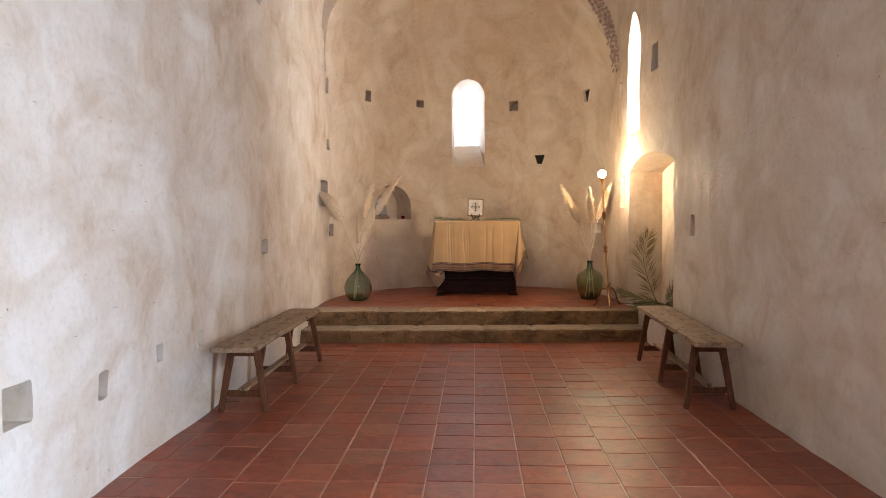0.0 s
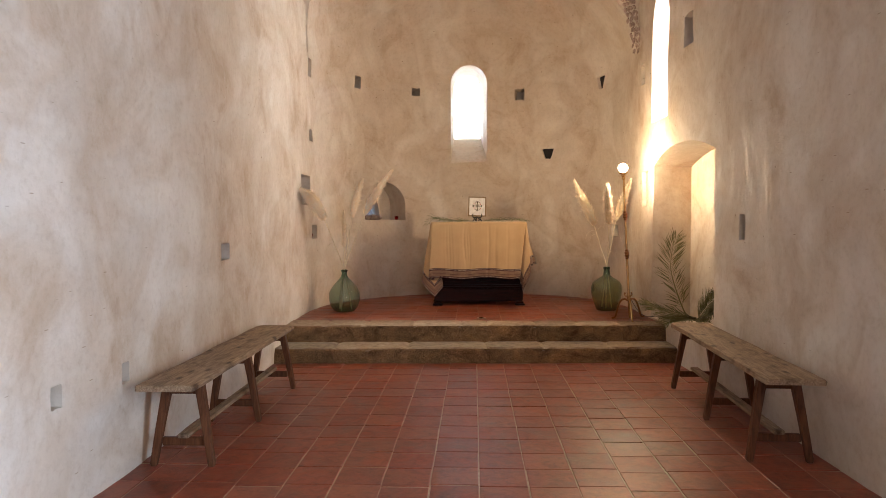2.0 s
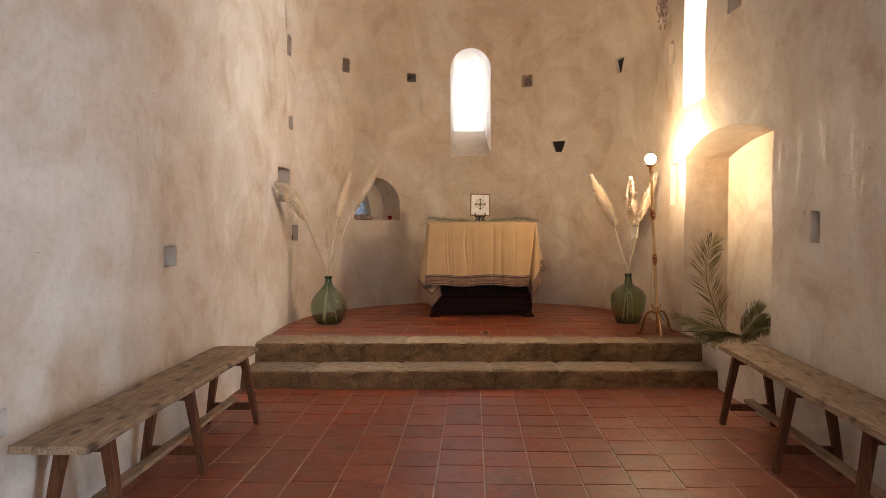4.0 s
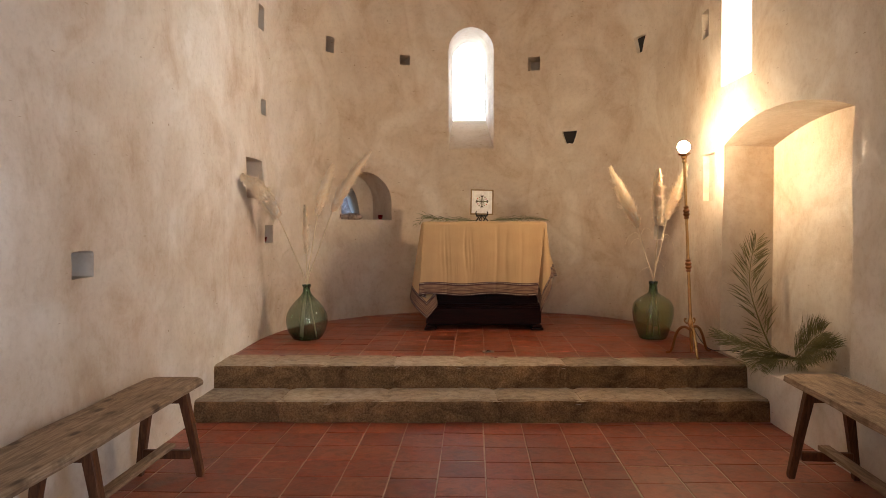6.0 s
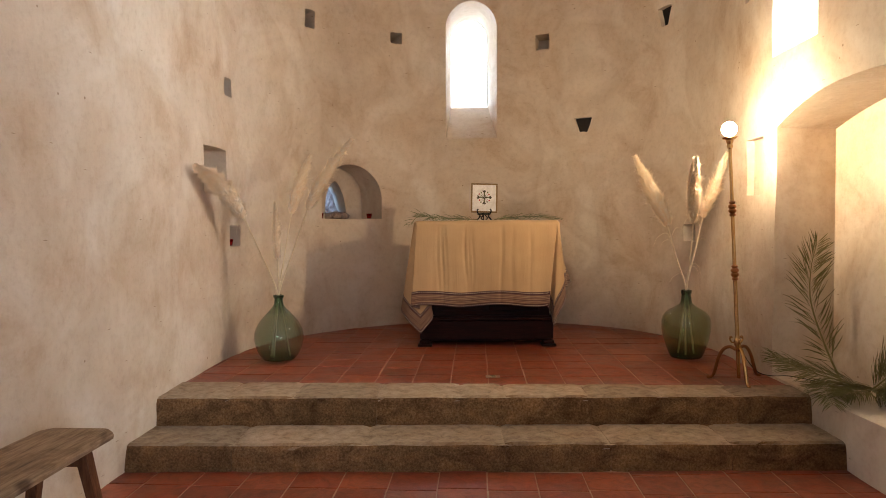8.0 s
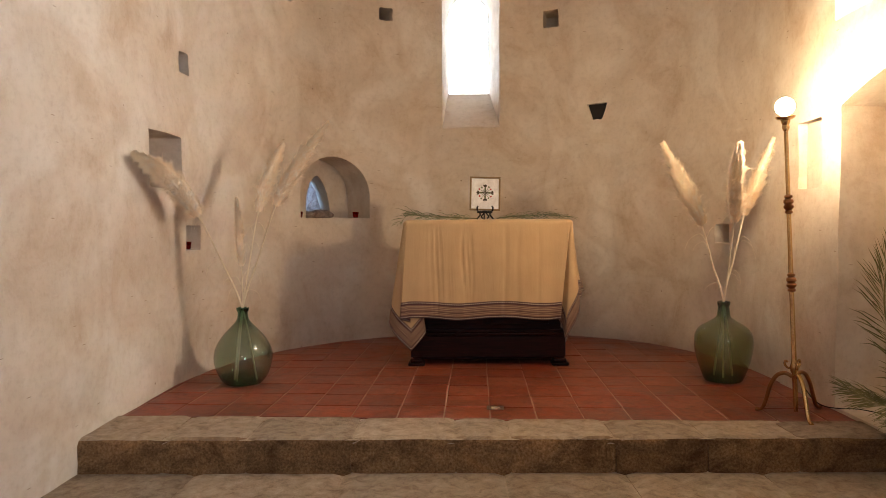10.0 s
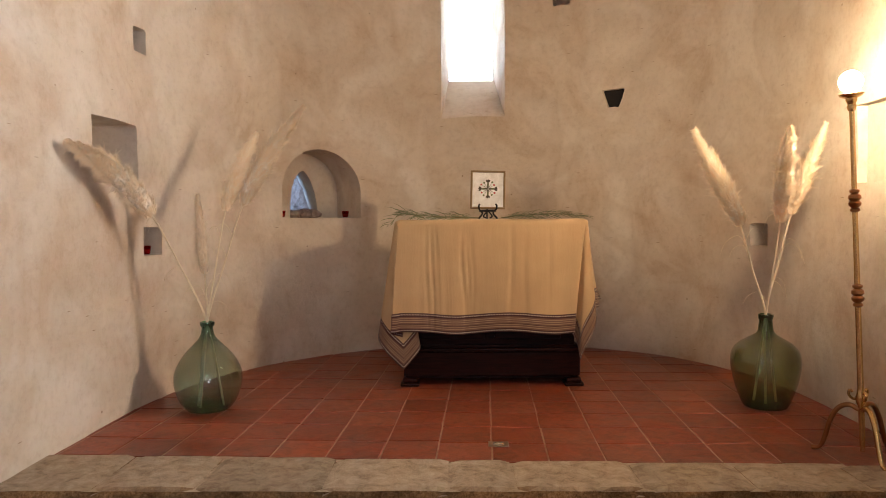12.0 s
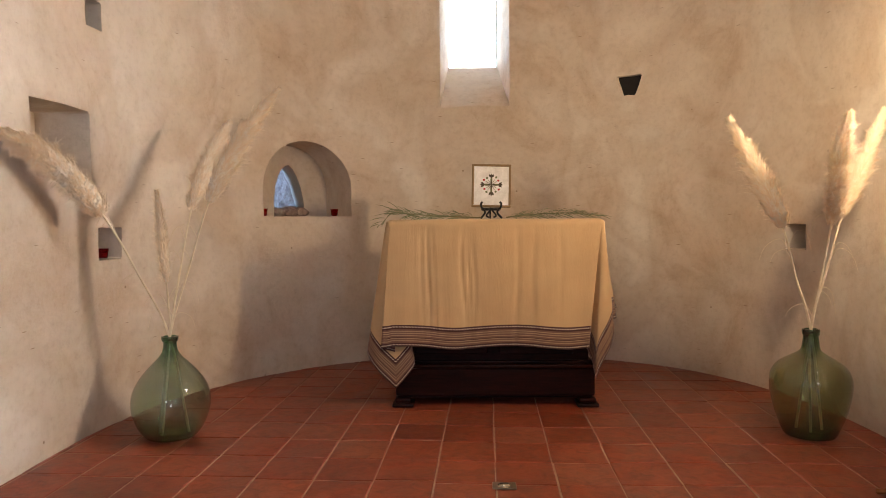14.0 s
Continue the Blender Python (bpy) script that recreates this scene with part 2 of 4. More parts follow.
PLUME = plume_material()
STALK = rough_material("dry_stalk", [(0.3, (0.78, 0.66, 0.46)), (0.7, (0.92, 0.84, 0.66))], 30, 0.6, 0)
PALM = rough_material("palm_green", [(0.3, (0.080, 0.080, 0.026)), (0.7, (0.24, 0.22, 0.085))], 14, 0.55, 0)
PALM_PALE = rough_material("dry_palm_green", [(0.3, (0.10, 0.12, 0.045)), (0.7, (0.26, 0.29, 0.14))], 14, 0.55, 0)
PALM_DRY = rough_material("palm_stem", [(0.3, (0.16, 0.15, 0.06)), (0.7, (0.30, 0.26, 0.12))], 20, 0.6, 0)
GILT = plain_material("gilt_wood", (0.27, 0.175, 0.075), 0.4, 0.5)
LINEN = rough_material("linen", [(0.35, (0.80, 0.78, 0.75)), (0.65, (0.90, 0.88, 0.86))], 160, 0.9, 0.3, 0.001)
THREAD_DARK = plain_material("dark_thread", (0.085, 0.065, 0.045), 0.85)
THREAD_GREEN = plain_material("olive_thread", (0.16, 0.17, 0.08), 0.85)
THREAD_RED = plain_material("red_thread", (0.42, 0.03, 0.03), 0.85)
IRON = plain_material("black_iron", (0.012, 0.012, 0.014), 0.45, 0.6)
STEEL = plain_material("steel", (0.35, 0.34, 0.30), 0.3, 1.0)
# near-black for the shade painted into deep wall holes
HOLE_SHADE = plain_material("hole_shade", (0.02, 0.017, 0.014), 0.9)


# ---- building helpers ----
def part(name, bm, mat, parent=None, label="", smooth=0):
    """Links a bmesh as one mesh object, under a thing or a part."""
    me = bpy.data.meshes.new(name)
    bm.to_mesh(me)
    bm.free()
    me.materials.append(mat)
    if smooth:
        me.polygons.foreach_set("use_smooth", [True] * len(me.polygons))
        me.set_sharp_from_angle(angle=radians(smooth))
    ob = new(name, me)
    if parent is not None:
        ob.parent = parent
    if label:
        tagged(ob, label)
    return ob


def empty(name, m, label, category, group=""):
    ob = new(name)
    ob.empty_display_size = 0.1
    ob.matrix_basis = m
    return tagged(ob, label, category, group)


def box(bm, x0, x1, y0, y1, z0, z1, bevel=0.0, seg=1):
    """A box, with its edges bevelled."""
    b = bmesh.new()
    vs = [b.verts.new((x, y, z)) for x in (x0, x1) for y in (y0, y1) for z in (z0, z1)]
    for f in ((0, 1, 3, 2), (4, 6, 7, 5), (0, 4, 5, 1), (2, 3, 7, 6), (0, 2, 6, 4), (1, 5, 7, 3)):
        b.faces.new([vs[i] for i in f])
    if bevel:
        bmesh.ops.bevel(b, geom=b.edges[:], offset=bevel, segments=seg, affect='EDGES', profile=0.5)
    merge(bm, b)
    return bm


def merge(bm, other, m=Matrix()):
    idx = {}
    for v in other.verts:
        idx[v] = bm.verts.new(m @ v.co)
    for f in other.faces:
        try:
            bm.faces.new([idx[v] for v in f.verts])
        except ValueError:
            pass
    other.free()


def lathe(bm, profile, seg=28, centre=(0, 0, 0)):
    """Turns (radius, height) pairs about the z axis."""
    rings = []
    for r, z in profile:
        if r < 1e-5:
            rings.append([bm.verts.new((centre[0], centre[1], centre[2] + z))])
        else:
            rings.append([bm.verts.new((centre[0] + r * math.cos(a), centre[1] + r * math.sin(a), centre[2] + z))
                          for a in (2 * math.pi * i / seg for i in range(seg))])
    for p, q in zip(rings, rings[1:]):
        for i in range(seg):
            j = (i + 1) % seg
            if len(p) == 1 and len(q) == 1:
                continue
            if len(p) == 1:
                bm.faces.new((p[0], q[j], q[i]))
            elif len(q) == 1:
                bm.faces.new((p[i], p[j], q[0]))
            else:
                bm.faces.new((p[i], p[j], q[j], q[i]))
    return bm


def tube(bm, pts, radii, seg=8):
    """A closed tube along points, with a radius at each."""
    rings = []
    n = len(pts)
    pts = [Vector(p) for p in pts]
    side = None
    for i, p in enumerate(pts):
        d = (pts[min(i + 1, n - 1)] - pts[max(i - 1, 0)]).normalized()
        if side is None:
            side = d.orthogonal().normalized()
        side = (side - d * side.dot(d)).normalized()
        up = d.cross(side)
        r = radii[i] if isinstance(radii, (list, tuple)) else radii
        rings.append([bm.verts.new(p + (side * math.cos(a) + up * math.sin(a)) * r) for a in (2 * math.pi * k / seg for k in range(seg))])
    for p, q in zip(rings, rings[1:]):
        for i in range(seg):
            j = (i + 1) % seg
            bm.faces.new((p[i], p[j], q[j], q[i]))
    bm.faces.new(rings[0][::-1])
    bm.faces.new(rings[-1])
    return bm


def spline(ctrl, n):
    """n points along a smooth curve through the control points."""
    c = [Vector(p) for p in ctrl]
    c = [c[0] * 2 - c[1]] + c + [c[-1] * 2 - c[-2]]
    out = []
    spans = len(c) - 3
    for k in range(n):
        s = k / (n - 1) * spans
        i = min(int(s), spans - 1)
        u = s - i
        a, b, d, e = c[i:i + 4]
        out.append(0.5 * ((2 * b) + (d - a) * u + (2 * a - 5 * b + 4 * d - e) * u * u + (3 * b - a - 3 * d + e) * u ** 3))
    return out


def loft(rings):
    """A closed solid through rings of the same number of points."""
    bm = bmesh.new()
    vs = [[bm.verts.new(p) for p in r] for r in rings]
    n = len(vs[0])
    for p, q in zip(vs, vs[1:]):
        for i in range(n):
            j = (i + 1) % n
            bm.faces.new((p[i], p[j], q[j], q[i]))
    bm.faces.new(vs[0][::-1])
    bm.faces.new(vs[-1])
    bmesh.ops.recalc_face_normals(bm, faces=bm.faces[:])
    return bm


def carve(ob, cutters, smooth=35):
    """Cuts solids out of a mesh object and keeps the plain result."""
    big = bmesh.new()
    for c in cutters:
        merge(big, c)
    me = bpy.data.meshes.new("cutter")
    big.to_mesh(me)
    big.free()
    tool = new("cutter", me)
    mod = ob.modifiers.new("cut", 'BOOLEAN')
    mod.operation, mod.object, mod.solver, mod.use_self = 'DIFFERENCE', tool, 'EXACT', True
    bpy.context.view_layer.update()
    got = bpy.data.meshes.new_from_object(ob.evaluated_get(bpy.context.evaluated_depsgraph_get()))
    ob.modifiers.clear()
    ob.data = got
    got.polygons.foreach_set("use_smooth", [True] * len(got.polygons))
    got.set_sharp_from_angle(angle=radians(smooth))
    bpy.data.objects.remove(tool)
    return ob


def slab(front, back):
    """A closed solid between two equal grids of points."""
    bm = bmesh.new()
    ni, nj = len(front), len(front[0])
    f = [[bm.verts.new(p) for p in row] for row in front]
    b = [[bm.verts.new(p) for p in row] for row in back]
    for i in range(ni - 1):
        for j in range(nj - 1):
            bm.faces.new((f[i][j], f[i + 1][j], f[i + 1][j + 1], f[i][j + 1]))
            bm.faces.new((b[i][j], b[i][j + 1], b[i + 1][j + 1], b[i + 1][j]))
    for i in range(ni - 1):
        bm.faces.new((f[i][0], b[i][0], b[i + 1][0], f[i + 1][0]))
        bm.faces.new((f[i][-1], f[i + 1][-1], b[i + 1][-1], b[i][-1]))
    for j in range(nj - 1):
        bm.faces.new((f[0][j], f[0][j + 1], b[0][j + 1], b[0][j]))
        bm.faces.new((f[-1][j], b[-1][j], b[-1][j + 1], f[-1][j + 1]))
    bmesh.ops.recalc_face_normals(bm, faces=bm.faces[:])
    return bm


def uneven(x, y, z):
    """The waviness of hand-laid plaster, in metres."""
    return 0.022 * noise.noise((x * 0.9, y * 0.9, z * 0.9)) + 0.010 * noise.noise((x * 2.7 + 5, y * 2.7, z * 2.7)) + 0.004 * noise.noise((x * 7, y * 7 + 3, z * 7))


def span(a, b, step):
    n = max(2, int(round((b - a) / step)) + 1)
    return [a + (b - a) * i / (n - 1) for i in range(n)]


# ---- structure ----
P = 0.30                     # height of the platform
CX, CY, AL, AR, B = 0.07, 1.47, 1.963, 1.875, 2.03
ZS, RC = 3.1, 1.97           # springing and radius of the half dome
NAVE_TOP, WEST = 3.75, -10.0


def xl(y):
    return -1.895 + 0.027 * (y - 1.4)


def xr(y):
    return 1.91 + 0.025 * (y - 0.5)


def rounded(u0, u1, v0, v1, seed, r=0.010, top=0.0):
    """A hand-cut hole's outline: soft corners and slightly wavering sides."""
    rnd = random.Random(seed)
    r = min(r, (u1 - u0) * 0.3, (v1 - v0) * 0.3)
    pts = []
    for cu, cv, a0 in ((u1 - r, v0 + r, -90), (u1 - r, v1 - r, 0), (u0 + r, v1 - r, 90), (u0 + r, v0 + r, 180)):
        for k in range(4):
            a = radians(a0 + 30 * k)
            u, v = cu + r * math.cos(a), cv + r * math.sin(a)
            pts.append((u + rnd.uniform(-.003, .003), v + rnd.uniform(-.003, .003)))
        nu, nv = pts[-1]
        pts.append((nu + ((0, -(u1 - u0) / 2 + r, 0, (u1 - u0) / 2 - r)[(a0 + 90) // 90 % 4]) + rnd.uniform(-.005, .005),
                    nv + (((v1 - v0) / 2 - r, 0, -(v1 - v0) / 2 + r, 0)[(a0 + 90) // 90 % 4]) + rnd.uniform(-.005, .005)))
    mid = (u0 + u1) / 2
    return [(u + (mid - u) * 2 * top / (u1 - u0) * (v1 - v) / (v1 - v0), v) for u, v in pts]


def block(lo, hi, seed=0):
    """A cutter for a hole in a straight wall, between two x planes."""
    (x0, y0, z0), (x1, y1, z1) = lo, hi
    if x1 - x0 > 1:
        ring = lambda x: [(x, y0, z0), (x, y1, z0), (x, y1, z1), (x, y0, z1)]
    else:
        pts = rounded(y0, y1, z0, z1, seed)
        ring = lambda x: [(x, u, v) for u, v in pts]
    return loft([ring(x0), ring(x1)])


# north wall, with its put-log holes and small niches
ys, zs = span(WEST, CY, 0.09), span(-0.1, ZS, 0.075) + span(ZS + 0.075, NAVE_TOP + 0.1, 0.075)
front = [[(xl(y) + uneven(xl(y), y, z), y, z) for z in zs] for y in ys]
back = [[(xl(y) - 0.7, y, z) for z in zs] for y in ys]
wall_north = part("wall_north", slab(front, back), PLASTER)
holes = []
for k, (y0, y1, z0, z1, dep) in enumerate((
        (-1.37, -1.17, 1.06, 1.185, 0.24), (-2.85, -2.77, 0.488, 0.60, 0.10), (-3.44, -3.36, 0.506, 0.618, 0.10),
        (-4.10, -4.00, 0.455, 0.594, 0.11), (-4.80, -4.62, 0.515, 0.69, 0.12), (-1.42, -1.28, 3.28, 3.42, 0.15))):
    xm = xl((y0 + y1) / 2)
    holes.append(block((xm - dep, y0, z0), (xm + 0.2, y1, z1), k))
NICHE_BOX = ((-2.16, 1.15, 1.545), (-1.70, 1.60, 1.885))
holes.append(block(*NICHE_BOX, 30))
carve(wall_north, holes)
tagged(wall_north, "uneven beige lime-plastered nave wall with small put-log holes", "wall", kind="structure")

# south wall, with the arched recess, the slit window and holes
front = [[(xr(y) - uneven(xr(y), y, z), y, z) for z in zs] for y in ys]
back = [[(xr(y) + 0.75, y, z) for z in zs] for y in ys]
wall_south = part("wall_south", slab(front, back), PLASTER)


def arch_ring(x, y0, y1, z0, zspring, rise, n=14):
    pts = [(x, y0, z0), (x, y1, z0)]
    for i in range(n + 1):
        u = i / n
        pts.append((x, y1 + (y0 - y1) * u, zspring + rise * (1 - (2 * u - 1) ** 2)))
    return pts


cuts = [loft([arch_ring(1.70, -0.90, 0.80, P + 0.02, 1.93, 0.15), arch_ring(1.91, -0.90, 0.84, P + 0.02, 1.93, 0.15), arch_ring(2.36, -0.92, 0.935, P + 0.02, 1.93, 0.14)]),
        loft([arch_ring(1.70, 0.29, 0.89, 2.37, 3.40, 0.40), arch_ring(1.90, 0.32, 0.88, 2.38, 3.42, 0.36), arch_ring(2.8, 0.37, 0.83, 2.42, 3.42, 0.3)]),
        block((1.72, -1.51, 1.20), (1.95, -1.40, 1.39), 11), block((1.72, -0.38, 2.92), (2.02, -0.13, 3.20), 12),
        block((1.72, 1.17, 2.87), (2.05, 1.33, 3.09), 13), block((1.72, 1.03, 1.51), (1.99, 1.30, 1.90), 14),
        block((1.5, -6.6, 0.0), (3.0, -5.4, 2.2), 15)]
carve(wall_south, cuts)
tagged(wall_south, "uneven beige lime-plastered nave wall with an arched recess and a slit window", "wall", kind="structure")

# apse: round wall and half dome in one
def apse_point(th, z, out=0.0):
    s, c = math.sin(th), max(math.cos(th), 0.0)
    e = 2.0 if s < 0 else 2.45
    a = AL if s < 0 else AR
    if z <= ZS:
        k, zz, lift = 1.0, z, 0.0
    else:
        phi = min(z - ZS, math.pi / 2)
        k, zz, lift = math.cos(phi), ZS + RC * math.sin(phi), math.sin(phi)
    cx = CX - 0.15 * min(max((z - 3.25) / 0.35, 0), 1)
    x = cx + (k * a * abs(s) ** (2 / e) + out * k * abs(s)) * (1 if s > 0 else -1)
    y = CY + k * B * c ** (2 / e) + out * k * c
    return (x, y, zz + out * lift)


ths = [radians(a) for a in span(-90, 90, 1.8)]
zz = span(-0.1, ZS, 0.075) + [ZS + a for a in span(0.03, math.pi / 2 - 0.004, 0.045)]
front, back = [], []
for th in ths:
    front.append([apse_point(th, z, -uneven(*apse_point(th, z))) for z in zz])
    back.append([apse_point(th, z, 0.75) for z in zz])
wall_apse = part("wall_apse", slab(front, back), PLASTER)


def apse_frame(deg):
    """Base point, outward and sideways directions on the round wall, at an angle from its crown."""
    th = radians(deg)
    p = Vector(apse_point(th, 1.0))
    q = Vector(apse_point(th + 0.01, 1.0)) - Vector(apse_point(th - 0.01, 1.0))
    side = Vector((q.x, q.y, 0)).normalized()
    return Vector((p.x, p.y, 0)), Vector((-side.y, side.x, 0)), side


def apse_cut(deg, shapes):
    """A cutter in the round wall: shapes are (depth, [(sideways, height)...])."""
    p, o, s = apse_frame(deg)
    return loft([[p + o * d + s * u + Vector((0, 0, z)) for u, z in pts] for d, pts in shapes])


def quad(w, z0, z1, seed, top=0.0):
    return rounded(-w / 2, w / 2, z0, z1, seed, 0.011, top)


def round_top(w, z0, zspring, n=12, shift=0.0):
    pts = [(shift - w / 2, z0), (shift + w / 2, z0)]
    return pts + [(shift + w / 2 * math.cos(math.pi * i / n), zspring + w / 2 * math.sin(math.pi * i / n)) for i in range(n + 1)]


cuts = []
for k, (deg, w, z0, z1, dep, top) in enumerate((
        (-51.5, 0.12, 3.14, 3.30, 0.2, 0), (-23.4, 0.125, 3.15, 3.26, 0.2, 0), (17.6, 0.14, 3.10, 3.26, 0.14, 0), (61.5, 0.18, 3.09, 3.26, 0.2, 0.05),
        (31.0, 0.19, 2.24, 2.385, 0.62, 0.05), (72, 0.17, 1.16, 1.31, 0.14, 0), (-82.5, 0.18, 1.15, 1.32, 0.16, 0),
        (-84.5, 0.13, 2.31, 2.45, 0.2, 0), (-86.5, 0.15, 3.05, 3.26, 0.2, 0))):
    q = quad(w, z0, z1, k, top)
    cuts.append(apse_cut(deg, [(-0.35 if abs(deg) < 80 else -0.12, q), (dep * (1.7 if z0 > 2 else 1.0), q)]))
WIN = -0.5                    # angle of the window
big = round_top(0.53, 2.20, 3.34)
cuts.append(apse_cut(WIN, [(-0.3, big), (-0.02, big), (0.50, round_top(0.41, 2.62, 3.40)), (1.0, round_top(0.41, 2.62, 3.40))]))
NICHE = -38.2
half = round_top(0.70, 1.38, 1.38 + 0.20, 16)
arch = [(u, z if z <= 1.58 else 1.58 + (z - 1.58) * 0.95) for u, z in half]
cuts.append(apse_cut(NICHE, [(-0.3, arch), (0.34, [(u * 0.94, z) for u, z in arch])]))
slot = [(-0.105, 1.384), (0.145, 1.384), (0.135, 1.50), (0.115, 1.60), (0.085, 1.68), (0.05, 1.74), (0.015, 1.772), (-0.02, 1.755), (-0.06, 1.70), (-0.09, 1.61), (-0.102, 1.50)]
cuts.append(apse_cut(NICHE, [(0.2, slot), (0.45, slot), (1.2, [(u * 2.6 + 0.05, z + 0.6 * (z - 1.384)) for u, z in slot])]))
cuts.append(block(*NICHE_BOX, 30))
carve(wall_apse, cuts)
# black plugs paint the deep shade inside three of the holes
for deg, w, z0, z1, top in ((31.0, 0.20, 2.235, 2.39, 0.05), (61.5, 0.19, 3.085, 3.265, 0.05), (-86.5, 0.16, 3.045, 3.265, 0)):
    q = quad(w, z0, z1, 50, top)
    part("shade_plug", apse_cut(deg, [(0.045, q), (0.3, q)]), HOLE_SHADE, wall_apse, "black plug standing in for the deep shade of the hole")
tagged(wall_apse, "rounded apse wall and half dome in stained lime plaster tinted ochre with lamp warmth", "wall", kind="structure")

# nave vault and west wall close the room
front, back = [], []
for y in span(WEST, CY - 0.006, 0.5):
    x0, x1 = xl(y) - 0.02, xr(y) + 0.02
    c, r = (x0 + x1) / 2, (x1 - x0) / 2
    arc = [math.pi * i / 40 for i in range(41)]
    front.append([(c - r * math.cos(a), y, NAVE_TOP + 0.104 + r * math.sin(a)) for a in arc])
    back.append([(c - (r + 0.5) * math.cos(a), y, NAVE_TOP + 0.104 + (r + 0.5) * math.sin(a)) for a in arc])
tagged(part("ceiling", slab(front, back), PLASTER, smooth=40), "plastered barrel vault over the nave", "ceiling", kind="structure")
bm = box(bmesh.new(), -2.9, 2.5, WEST - 0.6, WEST - 0.004, -0.1, 6.4)
wall_west = part("wall_west", bm, PLASTER)
# opening added to house the west fill lamp
carve(wall_west, [loft([[(x, y, z) for x, z in ((-0.2, 2.6), (1.2, 2.6), (1.2, 4.2), (-0.2, 4.2))] for y in (WEST - 1, WEST + 0.3)])])
tagged(wall_west, "plain plastered end wall with a high opening added for the fill lamp", "wall", kind="structure")

# ground sheet and floor bed
bm = box(bmesh.new(), -300, 300, -300, 300, -0.30, -0.12)
tagged(part("ground", bm, GROUT), "dry earth ground round the chapel", "ground", kind="structure")
bm = box(bmesh.new(), -2.6, 2.6, WEST, 0.05, -0.1, -0.0035)
floor = tagged(part("floor", bm, GROUT), "red terracotta tile floor with pale mortar joints", "floor", kind="structure")
bm = box(bmesh.new(), -2.0, 2.05, 0.695, 3.75, -0.1, P - 0.0035)
platform = tagged(part("platform", bm, GROUT), "raised apse floor of red terracotta tiles", "platform", kind="structure")


# ---- steps ----
def stone(x0, x1, y0, y1, z0, z1, seed):
    """A worn granite step block with a rounded, chipped nosing."""
    n = max(6, int((x1 - x0) / 0.04))
    prof = [(y1, z0), (y0, z0), (y0 - 0.004, z0 + (z1 - z0) * 0.35), (y0, z0 + (z1 - z0) * 0.7), (y0 + 0.004, z1 - 0.03), (y0 + 0.014, z1 - 0.010),
            (y0 + 0.036, z1), (y0 + (y1 - y0) * 0.35, z1 - 0.002), (y0 + (y1 - y0) * 0.7, z1), (y1, z1)]
    rings = []
    for i in range(n + 1):
        x = x0 + (x1 - x0) * i / n
        e = 0.010 if i in (0, n) else 0.0
        ring = []
        for k, (y, z) in enumerate(prof):
            w = 0.0 if k in (0, 1, 8, 9) else 1.0
            dy = w * (0.010 * noise.noise((x * 6, seed * 3.1, k * 0.8)) + 0.005 * noise.noise((x * 22, seed, k * 2.0)))
            dz = w * 0.006 * noise.noise((x * 5 + 9, seed * 2.3, k * 0.7))
            ring.append((x, y + dy + (e if 1 < k < 7 else 0), z + dz - (e if k > 4 else 0)))
        rings.append(ring)
    return loft(rings)


STEP_1 = (-1.98, -1.36, -0.66, 0.095, 0.66, 1.30, 1.97)
STEP_2 = (-1.98, -1.52, -1.12, -0.62, -0.13, 0.13, 0.62, 1.05, 1.48, 1.97)
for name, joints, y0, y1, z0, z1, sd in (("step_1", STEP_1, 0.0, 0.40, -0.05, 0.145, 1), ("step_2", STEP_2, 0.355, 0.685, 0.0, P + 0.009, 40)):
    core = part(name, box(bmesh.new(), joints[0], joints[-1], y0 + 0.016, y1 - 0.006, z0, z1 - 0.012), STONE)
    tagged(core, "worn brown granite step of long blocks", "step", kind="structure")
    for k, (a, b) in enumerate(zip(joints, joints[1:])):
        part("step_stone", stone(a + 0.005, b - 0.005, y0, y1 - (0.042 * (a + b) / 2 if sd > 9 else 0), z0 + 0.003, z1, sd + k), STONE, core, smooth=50)


